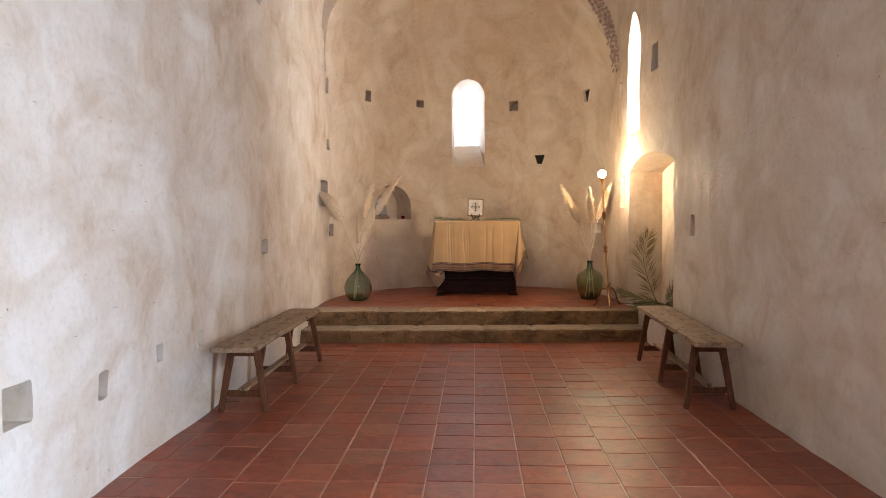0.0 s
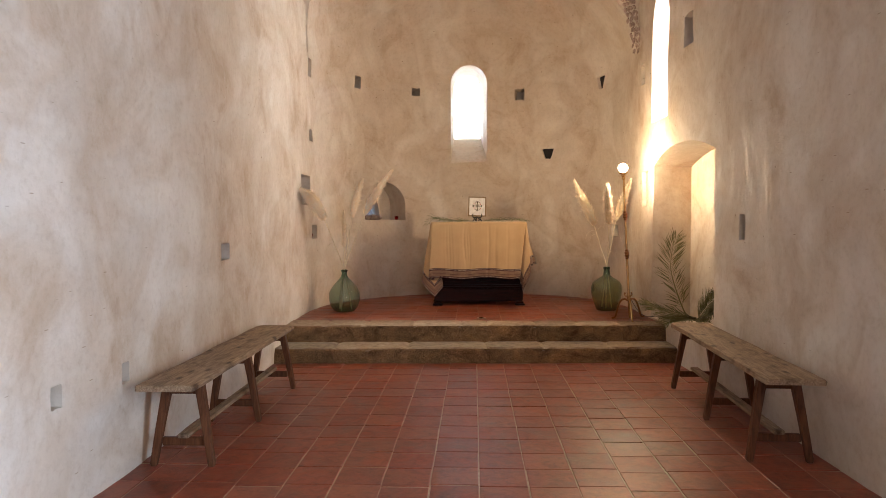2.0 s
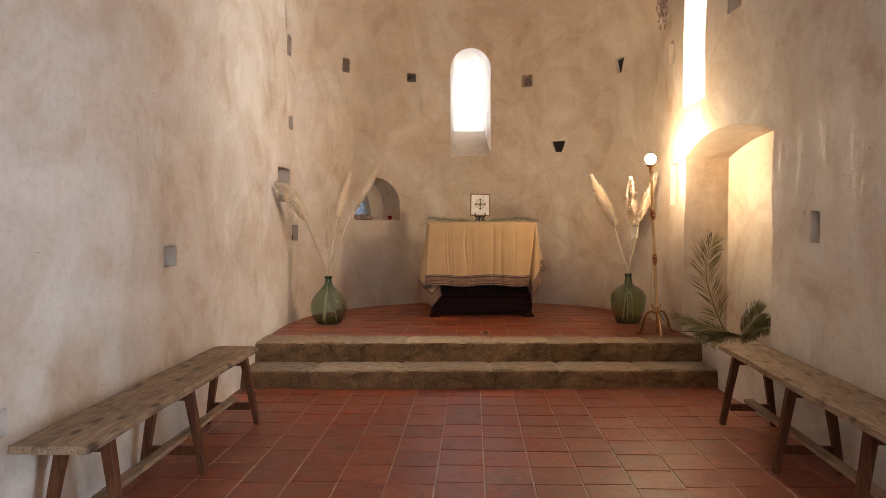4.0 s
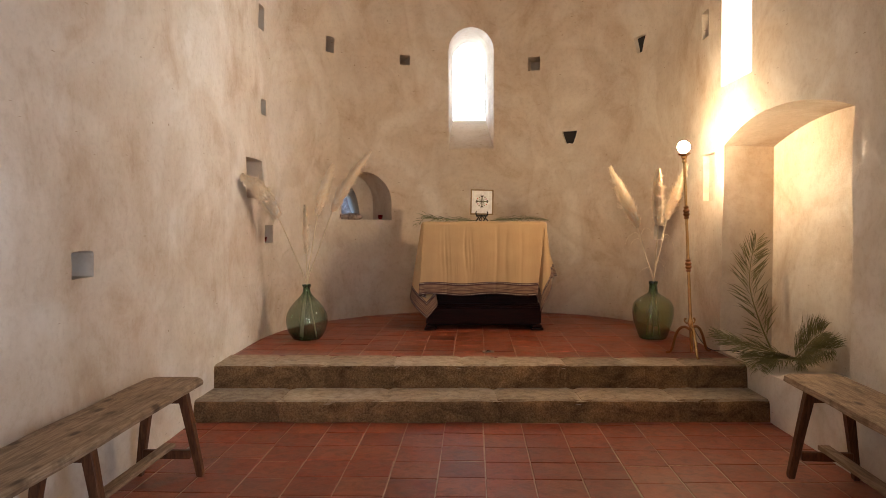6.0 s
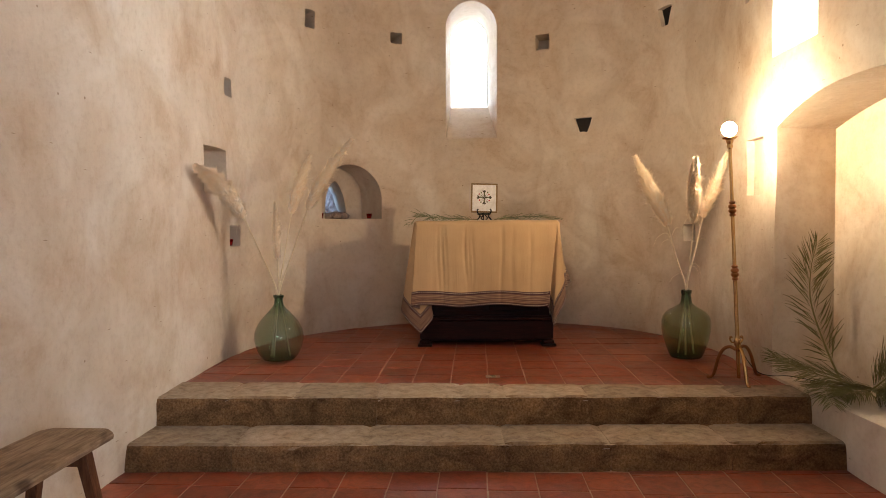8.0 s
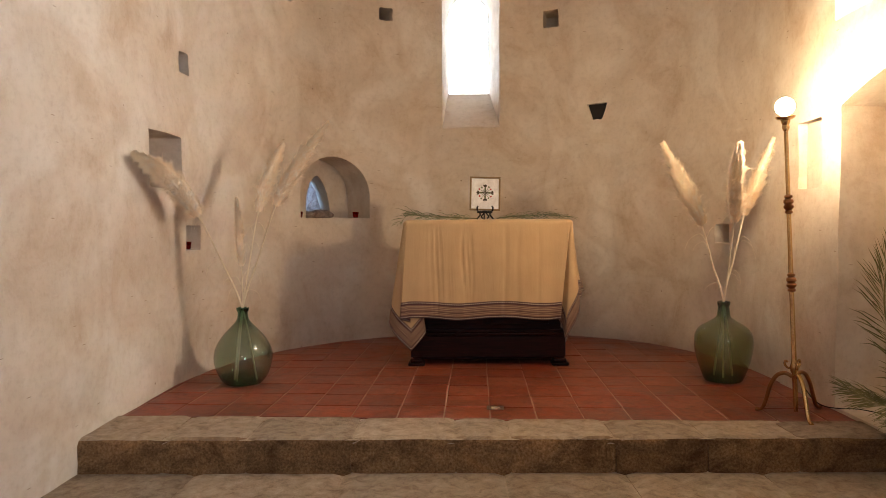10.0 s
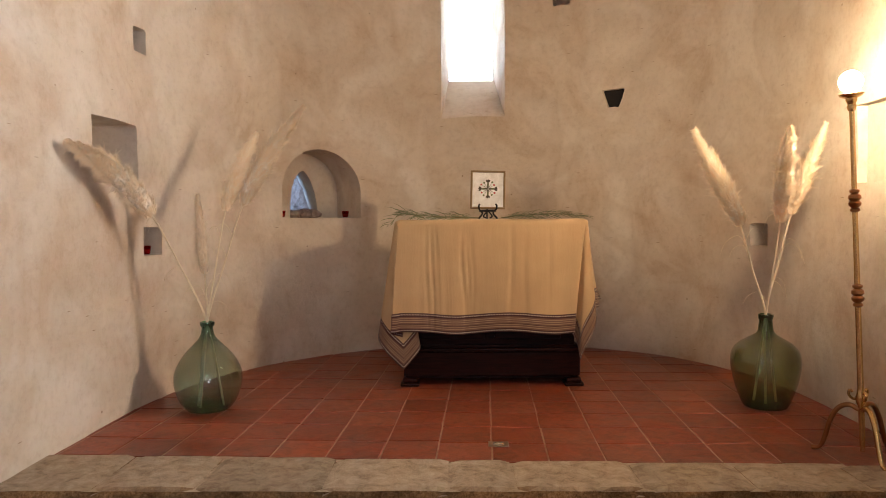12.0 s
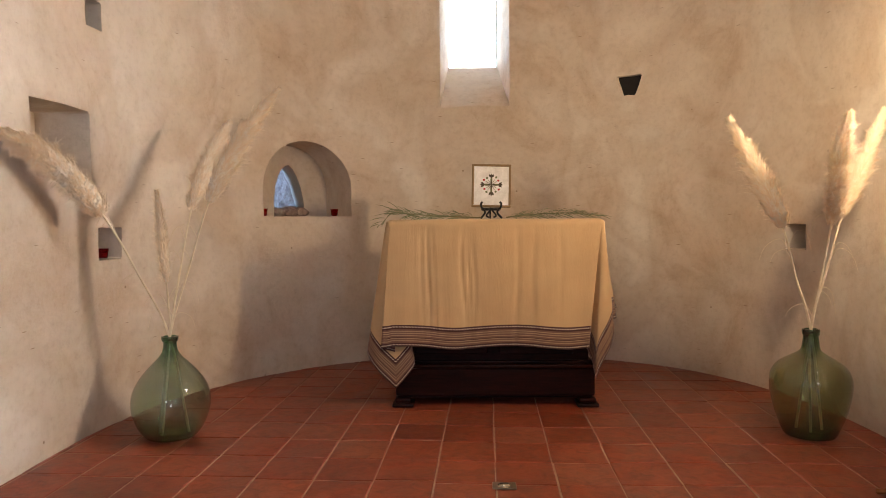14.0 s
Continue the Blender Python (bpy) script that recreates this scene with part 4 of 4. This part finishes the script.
    # stray leaf blades curling off the stalk
    for q in range(3):
        k = rnd.randint(14, max(16, i0 - 3))
        c = path[k]
        out = Vector((rnd.choice((-1, 1)) * rnd.uniform(.06, .11), rnd.uniform(-.05, .05), rnd.uniform(.02, .06)))
        pts = spline([c, c + out * 0.4 + Vector((0, 0, .05)), c + out, c + out * 1.25 + Vector((0, 0, -rnd.uniform(.05, .12)))], 10)
        part("leaf", tube(bmesh.new(), pts, [0.0019 - 0.0013 * z / 9 for z in range(10)], 4), STALK, ob)
    return ob


na, nb = (LEFT_JAR[0], LEFT_JAR[1], P + 0.003 + top_a), (RIGHT_JAR[0], RIGHT_JAR[1], P + 0.003 + top_b)
pampas("drooping cream pampas plume on a bent stalk", na, (0.09, 0.0, -0.49), [(-0.09, -0.10, 0.30), (-0.19, -0.24, 0.60), (-0.28, -0.46, 0.82), (-0.345, -0.70, 0.92)], (-0.19, -0.24, 0.60), 0.066, 4600, 1, 0.55, 0.0)
pampas("thin tan pampas plume on a short stalk", na, (-0.06, 0.03, -0.48), [(0.005, -0.02, 0.16), (0.012, -0.05, 0.28), (0.018, -0.11, 0.50), (0.02, -0.155, 0.70)], (0.012, -0.05, 0.28), 0.028, 1800, 2)
pampas("upright cream pampas plume", na, (-0.03, -0.05, -0.48), [(0.045, 0.03, 0.32), (0.09, 0.08, 0.63), (0.125, 0.24, 0.87), (0.17, 0.42, 1.10)], (0.09, 0.08, 0.63), 0.045, 3800, 3, 0.1)
pampas("tall golden pampas plume leaning outward", na, (-0.07, 0.02, -0.48), [(0.13, -0.08, 0.33), (0.265, -0.15, 0.66), (0.40, -0.16, 0.90), (0.585, -0.15, 1.16)], (0.265, -0.15, 0.66), 0.050, 4600, 4, 0.15, 0.35)
pampas("golden pampas plume leaning away from the lamp", nb, (0.06, 0.0, -0.48), [(-0.08, -0.02, 0.24), (-0.16, -0.04, 0.50), (-0.25, 0.0, 0.73), (-0.375, 0.06, 1.02)], (-0.16, -0.04, 0.50), 0.058, 4600, 5, 0.1)
pampas("upright golden pampas plume", nb, (-0.05, 0.03, -0.48), [(-0.01, -0.10, 0.25), (-0.03, -0.22, 0.52), (-0.08, -0.36, 0.74), (-0.12, -0.50, 0.95)], (-0.03, -0.22, 0.52), 0.046, 3800, 6)
pampas("pale pampas plume beside the lamp", nb, (-0.02, -0.05, -0.48), [(0.04, -0.05, 0.28), (0.08, -0.11, 0.56), (0.155, -0.13, 0.78), (0.24, -0.14, 1.02)], (0.08, -0.11, 0.56), 0.046, 3800, 7)


# ---- floor lamp ----
lamp = empty("floor_lamp", Matrix.Translation((1.655, 0.745, P + 0.002)) @ Matrix.Rotation(radians(1.1), 4, 'X') @ Matrix.Rotation(radians(-3.2), 4, 'Y'),
             "turned brass floor lamp with a lit bare bulb and tripod feet", "lamp")
part("stem", lathe(bmesh.new(), [(0.0, 0.02), (0.010, 0.022), (0.012, 0.10), (0.0125, 0.22), (0.019, 0.235), (0.022, 0.255), (0.015, 0.28), (0.0125, 0.30), (0.0115, 0.66)], 16), BRASS, lamp, smooth=50)
part("upper_stem", lathe(bmesh.new(), [(0.0115, 0.74), (0.0105, 1.06), (0.0105, 1.145), (0.010, 1.48), (0.0, 1.485)], 16), BRASS, lamp, smooth=50)
KNOB = [(0.012, 0.0), (0.020, 0.006), (0.020, 0.014), (0.014, 0.020), (0.024, 0.030), (0.026, 0.040), (0.018, 0.050), (0.026, 0.060), (0.024, 0.072), (0.014, 0.080), (0.020, 0.086), (0.020, 0.094), (0.011, 0.100)]
for z in (0.650, 1.055):
    part("knob", lathe(bmesh.new(), [(r, z + h2) for r, h2 in KNOB], 20), BRONZE, lamp, "dark turned bronze knob", smooth=35)
part("socket", lathe(bmesh.new(), [(0.0, 1.48), (0.014, 1.482), (0.019, 1.50), (0.015, 1.51), (0.022, 1.525), (0.022, 1.54), (0.016, 1.56), (0.0, 1.562)], 18), BRASS, lamp, smooth=40)
part("cup", lathe(bmesh.new(), [(0.0, 1.533), (0.016, 1.534), (0.030, 1.537), (0.042, 1.544), (0.048, 1.552), (0.046, 1.554), (0.040, 1.548), (0.029, 1.541), (0.0, 1.538)], 28), BRASS, lamp, "small brass cup under the bulb", smooth=40)
bm = bmesh.new()
bmesh.ops.create_icosphere(bm, subdivisions=3, radius=0.045)
bmesh.ops.translate(bm, verts=bm.verts[:], vec=(0, 0, 1.604))
part("bulb", bm, BULB, lamp, "glowing warm glass bulb", smooth=80)
for a in (-96, 26, 146):
    c, s2 = math.cos(radians(a)), math.sin(radians(a))
    prof = spline([Vector((r, 0, z)) for r, z in ((0.010, 0.205), (0.045, 0.222), (0.085, 0.205), (0.118, 0.150), (0.140, 0.075), (0.162, 0.022), (0.196, 0.012))], 26)
    part("foot", tube(bmesh.new(), [(v.x * c, v.x * s2, v.z) for v in prof], [0.011] * 20 + [0.010, 0.0095, 0.0095, 0.010, 0.012, 0.009], 10), BRONZE if a > -90 else BRASS, lamp, smooth=60)
    scroll = spline([Vector((r, 0, z)) for r, z in ((0.012, 0.255), (0.030, 0.250), (0.045, 0.268), (0.040, 0.288), (0.030, 0.280))], 12)
    part("scroll", tube(bmesh.new(), [(v.x * c, v.x * s2, v.z) for v in scroll], 0.006, 6), BRASS, lamp, smooth=60)


cable = spline([(1.665, 0.765, P + 0.235), (1.73, 0.80, P + 0.13), (1.80, 0.80, P + 0.05), (1.87, 0.76, P + 0.035), (1.95, 0.68, P + 0.05), (2.08, 0.62, P + 0.03)], 30)
tagged(part("power_cable", tube(bmesh.new(), cable, 0.0028, 6), IRON, smooth=60), "thin dark cable running from the floor lamp to the recess", "cable")


# ---- palm fronds ----
def frond(label, at, ctrl, count, length, seed, spread=(0, 0, 1), bare=0.12, fold=0.35, stem=0.006, group="", leaf=PALM):
    """A palm frond: a tapering rib with narrow pointed leaflets along both sides."""
    rnd = random.Random(seed)
    ob = empty("palm_frond", pose(*at), label, "palm frond", group)
    path = spline(ctrl, 50)
    part("rib", tube(bmesh.new(), path, [stem * (1 - 0.75 * k / 49) for k in range(50)], 6), PALM_DRY, ob, smooth=60)
    up0 = Vector(spread)
    verts, faces = [], []
    for k in range(count):
        u = bare + (1 - bare) * k / (count - 1)
        f = u * 48.9
        i = int(f)
        c = path[i].lerp(path[i + 1], f - i)
        d = (path[i + 1] - path[i]).normalized()
        sd = d.cross(up0).normalized()
        nn = sd.cross(d)
        for sgn in (-1, 1):
            if rnd.random() < 0.12:
                continue
            ln = length * (0.45 + 0.55 * math.sin(math.pi * min(1, (u - bare) / (1 - bare) * 0.8 + 0.2))) * rnd.uniform(0.75, 1.1)
            ang = rnd.uniform(0.35, 1.05) * (1 - 0.45 * u)
            out = (d * (1 - ang * 0.5) + sd * sgn * (ang + 0.25) + nn * (fold + rnd.uniform(-.25, .25))).normalized()
            w = 0.0034 * rnd.uniform(0.7, 1.2)
            edge = out.cross(nn).normalized() * w
            p1 = c + out * ln * 0.4
            p2 = c + out * ln * 0.75 + Vector((0, 0, -ln * 0.04)) + d * ln * 0.06
            p3 = c + out * ln + Vector((0, 0, -ln * rnd.uniform(0.05, 0.2))) + d * ln * 0.15
            b = len(verts)
            crease = nn * w * 0.6
            verts += [c, p1 - edge + crease, p1, p1 + edge + crease, p2 - edge * 0.7 + crease, p2, p2 + edge * 0.7 + crease, p3]
            faces += [(b, b + 1, b + 2), (b, b + 2, b + 3), (b + 1, b + 4, b + 5, b + 2), (b + 2, b + 5, b + 6, b + 3), (b + 4, b + 7, b + 5), (b + 5, b + 7, b + 6)]
    me = bpy.data.meshes.new("foliage")
    me.from_pydata([tuple(v) for v in verts], [], faces)
    me.materials.append(leaf)
    lf = new("foliage", me)
    lf.parent = ob
    tagged(lf, kind="stuff")
    return ob


SILL = P + 0.024
G = "palm fronds in the recess"
frond("green palm frond standing against the recess wall", (2.20, 0.55, SILL), [(0, 0, 0.005), (-0.08, 0.06, 0.24), (-0.14, 0.11, 0.50), (-0.12, 0.15, 0.70), (-0.07, 0.18, 0.86)], 70, 0.235, 1, (0.3, -1, 0), 0.14, 0.1, 0.007, G)
frond("drooping green palm frond lying over the sill", (2.19, 0.30, SILL), [(0, 0, 0.03), (-0.14, 0.03, 0.08), (-0.32, 0.06, 0.13), (-0.48, 0.10, 0.20)], 110, 0.21, 2, (0, -0.3, 1), 0.10, 0.0, 0.006, G)
frond("dark palm frond lying along the recess sill", (2.26, 0.28, SILL), [(0, 0, 0.03), (-0.10, -0.10, 0.06), (-0.22, -0.17, 0.07), (-0.33, -0.22, 0.06)], 110, 0.21, 3, (0, 0, 1), 0.05, 0.1, 0.006, G)
frond("bushy palm frond tip in the recess", (2.18, 0.26, SILL), [(0, 0, 0.03), (0.02, -0.10, 0.12), (0.05, -0.17, 0.21), (0.07, -0.26, 0.28)], 130, 0.21, 4, (-1, -0.2, 0.4), 0.10, 0.1, 0.006, G)
frond("second bushy palm frond tip in the recess", (2.20, 0.22, SILL), [(0, 0, 0.02), (0.0, -0.12, 0.09), (0.02, -0.25, 0.16), (0.03, -0.38, 0.19)], 120, 0.20, 14, (-0.7, -0.1, 0.8), 0.05, 0.1, 0.005, G)
frond("dry olive palm frond low on the sill", (2.10, 0.42, SILL), [(0, 0, 0.02), (-0.12, -0.10, 0.05), (-0.20, -0.24, 0.05), (-0.26, -0.40, 0.02)], 64, 0.18, 15, (0, 0, 1), 0.05, 0.1, 0.005, G)
G = "palm fronds on the altar"
zt = ATOP + 0.008
frond("thin green palm frond lying on the altar cloth", (0.05, 2.13, zt), [(0, 0, 0.006), (-0.16, 0.02, 0.012), (-0.34, 0.0, 0.022), (-0.50, -0.02, 0.045)], 56, 0.15, 5, (0, -0.2, 1), 0.05, 0.02, 0.004, G, PALM_PALE)
frond("thin green palm frond laid along the altar edge", (0.19, 2.13, zt), [(0, 0, 0.006), (0.15, 0.0, 0.022), (0.34, 0.0, 0.028), (0.53, -0.02, 0.012)], 56, 0.14, 6, (0, -0.2, 1), 0.02, 0.02, 0.004, G, PALM_PALE)
frond("small palm sprig at the altar corner", (-0.30, 2.12, zt), [(0, 0, 0.01), (-0.08, -0.03, 0.03), (-0.15, -0.06, 0.03), (-0.21, -0.10, -0.03)], 12, 0.13, 7, (0, -0.3, 1), 0.05, 0.3, 0.003, G, PALM_PALE)


# ---- embroidered picture on its stand ----
pic = empty("framed_embroidery", Matrix.Translation((0.108, 2.20, ATOP + 0.072)) @ Matrix.Rotation(radians(-8), 4, 'X') @ Matrix.Rotation(radians(1.5), 4, 'Y'),
            "white linen embroidery of a flowered cross in a gilt frame", "picture")
W2, H2 = 0.113, 0.252
bm = bmesh.new()
for x0, x1, z0, z1 in ((-W2, W2, 0, 0.013), (-W2, W2, H2 - 0.013, H2), (-W2, -W2 + 0.013, 0.0131, H2 - 0.0131), (W2 - 0.013, W2, 0.0131, H2 - 0.0131)):
    box(bm, x0, x1, -0.008, 0.008, z0, z1, 0.003)
part("frame", bm, GILT, pic)
part("linen", box(bmesh.new(), -W2 + 0.011, W2 - 0.011, -0.001, 0.004, 0.011, H2 - 0.011), LINEN, pic)


def petal(bm, cx, cz, ang, ln, wd, y):
    """A flat pointed leaf of thread."""
    n = 8
    ca, sa = math.cos(ang), math.sin(ang)
    rim = []
    for i in range(2 * n):
        u = i / n if i < n else 2 - i / n
        v = wd * math.sin(math.pi * min(max(u, 0), 1)) * (1 if i < n else -1)
        rim.append((cx + (u * ln) * ca - v * sa, cz + (u * ln) * sa + v * ca))
    merge(bm, loft([[(x, yy, z) for x, z in rim] for yy in (y, y - 0.0012)]))


cz = 0.132
dark_bm, green_bm, red_bm = bmesh.new(), bmesh.new(), bmesh.new()
for q in range(4):
    a = math.pi / 2 * q
    ca, sa = math.cos(a), math.sin(a)
    petal(green_bm, 0, cz, a, 0.056, 0.006, -0.0012)
    for sp in (-0.6, 0, 0.6):
        petal(dark_bm, 0.040 * ca, cz + 0.040 * sa, a + sp, 0.026, 0.0055, -0.0026)
    petal(dark_bm, 0, cz, a, 0.024, 0.0055, -0.0030)
    b = a + math.pi / 4
    for off, rad in ((0.22, 0.052), (-0.22, 0.048)):
        petal(green_bm, 0, cz, b + off, rad - 0.006, 0.0014, -0.0012)
        petal(red_bm if off * (1 if q % 2 else -1) > 0 else green_bm, (rad - 0.008) * math.cos(b + off), cz + (rad - 0.008) * math.sin(b + off), b + off, 0.014, 0.007, -0.0022)
part("cross_motif", dark_bm, THREAD_DARK, pic, "dark stitched cross")
tagged(part("stem_motif", green_bm, THREAD_GREEN, pic, "olive stitched stems"), kind="stuff")
tagged(part("flower_motif", red_bm, THREAD_RED, pic, "red stitched buds"), kind="stuff")

stand = empty("picture_stand", pose(0.108, 2.20, ATOP + 0.006), "small black iron easel on the altar", "easel")
for x in (-0.05, 0.05):
    part("hook", tube(bmesh.new(), spline([(x, 0.03, 0.055), (x, -0.012, 0.06), (x * 1.1, -0.026, 0.066), (x * 1.15, -0.028, 0.088), (x * 1.0, -0.024, 0.096)], 14), 0.006, 8), IRON, stand, smooth=60)
    part("leg", tube(bmesh.new(), spline([(x * 0.9, -0.014, 0.058), (x * 0.7, -0.03, 0.035), (x * 1.2, -0.045, 0.004)], 10), 0.006, 8), IRON, stand, smooth=60)
    part("scroll", tube(bmesh.new(), spline([(x * 0.1, -0.026, 0.05), (x * 0.55, -0.03, 0.02), (x * 0.25, -0.03, 0.008)], 10), 0.005, 8), IRON, stand, smooth=60)
part("crossbar", box(bmesh.new(), -0.056, 0.056, -0.012, 0.03, 0.048, 0.062, 0.004), IRON, stand)
part("back_leg", tube(bmesh.new(), [(0, 0.03, 0.056), (0, 0.045, 0.15), (0, 0.11, 0.004)], 0.005, 8), IRON, stand)


# ---- votive glasses ----
def votive(at):
    ob = empty("votive_glass", pose(*at), "small red glass votive cup in a wall niche", "candle holder", "votive glasses")
    part("cup", lathe(bmesh.new(), [(0.0, 0.0), (0.019, 0.0), (0.022, 0.004), (0.029, 0.050), (0.0265, 0.050), (0.0195, 0.006), (0.0, 0.006)], 24), RED_GLASS, ob, smooth=50)
    part("wax", lathe(bmesh.new(), [(0.0, 0.007), (0.0185, 0.007), (0.0225, 0.028), (0.0, 0.029)], 20), LINEN, ob, "pale candle wax", smooth=50)


def in_apse(deg, depth, side, z):
    p, o, s = apse_frame(deg)
    q = p + o * depth + s * side
    return (q.x, q.y, z)


votive(in_apse(NICHE, 0.07, -0.30, 1.385))
votive(in_apse(NICHE, 0.07, 0.25, 1.385))
votive(in_apse(-82.5, 0.05, 0.02, 1.160))
rnd = random.Random(21)
for k in range(9):
    b = bmesh.new()
    bmesh.ops.create_icosphere(b, subdivisions=2, radius=1.0)
    r = rnd.uniform(0.038, 0.068)
    for v in b.verts:
        v.co *= 1 + 0.35 * noise.noise(v.co * 1.4 + Vector((k * 3, 0, 0)))
    m = Matrix.Translation(in_apse(NICHE, 0.37 + 0.09 * (k // 3), -0.05 + 0.08 * (k % 3) - 0.012 * (k // 3), 1.386 + r * 0.55)) @ Matrix.Diagonal((r * 1.3, r, r * 0.75, 1))
    bm = bmesh.new()
    merge(bm, b, m)
    tagged(part("rubble_stone", bm, RUBBLE, smooth=40), "grey rubble stone in the niche window", "stone", "rubble stones")

# ---- floor spotlight plate ----
spot = empty("floor_spotlight", pose(0.093, 0.912, P + 0.001, 0, 0, -2), "small rectangular metal floor spotlight set in the tiles", "floor light")
part("plate", box(bmesh.new(), -0.047, 0.047, -0.034, 0.034, 0.0, 0.005, 0.002), STEEL, spot)
part("lens", lathe(bmesh.new(), [(0.0, 0.0105), (0.014, 0.0095), (0.024, 0.006), (0.026, 0.005)], 24), PANE, spot, smooth=60)


# ---- terracotta tiles ----
T, TURN_DEG = 0.25, -2.4


def tile_mesh(seed):
    rnd = random.Random(seed)
    g, thin = 0.0021, 0.0030
    x0, x1, y0, y1 = g + rnd.uniform(0, .002), T - g - rnd.uniform(0, .002), thin + rnd.uniform(0, .0012), T - thin - rnd.uniform(0, .0012)
    bm = bmesh.new()
    e, h = 0.0035, 0.0
    lo = [bm.verts.new((x, y, -0.02)) for x, y in ((x0, y0), (x1, y0), (x1, y1), (x0, y1))]
    md = [bm.verts.new((x, y, -0.002)) for x, y in ((x0, y0), (x1, y0), (x1, y1), (x0, y1))]
    up = [bm.verts.new((x, y, h + rnd.uniform(-.0008, .0008))) for x, y in ((x0 + e, y0 + e), (x1 - e, y0 + e), (x1 - e, y1 - e), (x0 + e, y1 - e))]
    mid = bm.verts.new(((x0 + x1) / 2, (y0 + y1) / 2, rnd.uniform(-.0012, .0006)))
    for i in range(4):
        j = (i + 1) % 4
        bm.faces.new((lo[i], lo[j], md[j], md[i]))
        bm.faces.new((md[i], md[j], up[j], up[i]))
        bm.faces.new((up[i], up[j], mid))
    me = bpy.data.meshes.new("tile")
    bm.to_mesh(me)
    bm.free()
    me.materials.append(TILE)
    return me


TILES = [tile_mesh(k) for k in range(9)]


def lay(parent, origin, turn, keep, columns, rows, z, near=None, wide=1.0, slide=0.02):
    """Lays tiles in columns with slightly slipped rows; those beyond near become one joined sheet."""
    rnd = random.Random(5)
    turned = Matrix.Translation((*origin, z)) @ Matrix.Rotation(radians(turn), 4, 'Z') @ Matrix.Diagonal((wide, 1, 1, 1))
    rest = bmesh.new()
    for i in columns:
        slip = rnd.uniform(-slide, slide)
        for j in rows:
            m = turned @ Matrix.Translation((i * T + rnd.uniform(-.0015, .0015), j * T + slip + rnd.uniform(-.0015, .0015), rnd.uniform(-.0012, .0012)))
            m = m @ Matrix.Rotation(rnd.uniform(-.006, .006), 4, 'Z') @ Matrix.Rotation(rnd.uniform(-.0025, .0025), 4, 'X') @ Matrix.Rotation(rnd.uniform(-.002, .002), 4, 'Y')
            c = m @ Vector((T / 2, T / 2, 0))
            me = rnd.choice(TILES)
            if not keep(c):
                continue
            if near is None or near(c):
                ob = new("tile", me)
                ob.parent = parent
                ob.matrix_basis = m
            else:
                b = bmesh.new()
                b.from_mesh(me)
                merge(rest, b, m)
    if near is not None:
        tagged(part("tile_field", rest, TILE, parent), kind="stuff")


lay(floor, (0.0, 0.0), TURN_DEG, lambda c: c.y < 0.1 and xl(c.y) - 0.14 < c.x < xr(c.y) + 0.14, range(-13, 13), range(-41, 2), 0.0, lambda c: c.y > -4.5, 1.0, 0.045)
lay(platform, (0.105, 1.955), TURN_DEG, lambda c: c.y > 0.70 and (c.y < CY or ((c.x - CX) / (AR + 0.34)) ** 2 + ((c.y - CY) / (B + 0.28)) ** 2 < 1), range(-9, 9), range(-7, 7), P, None, 0.98)
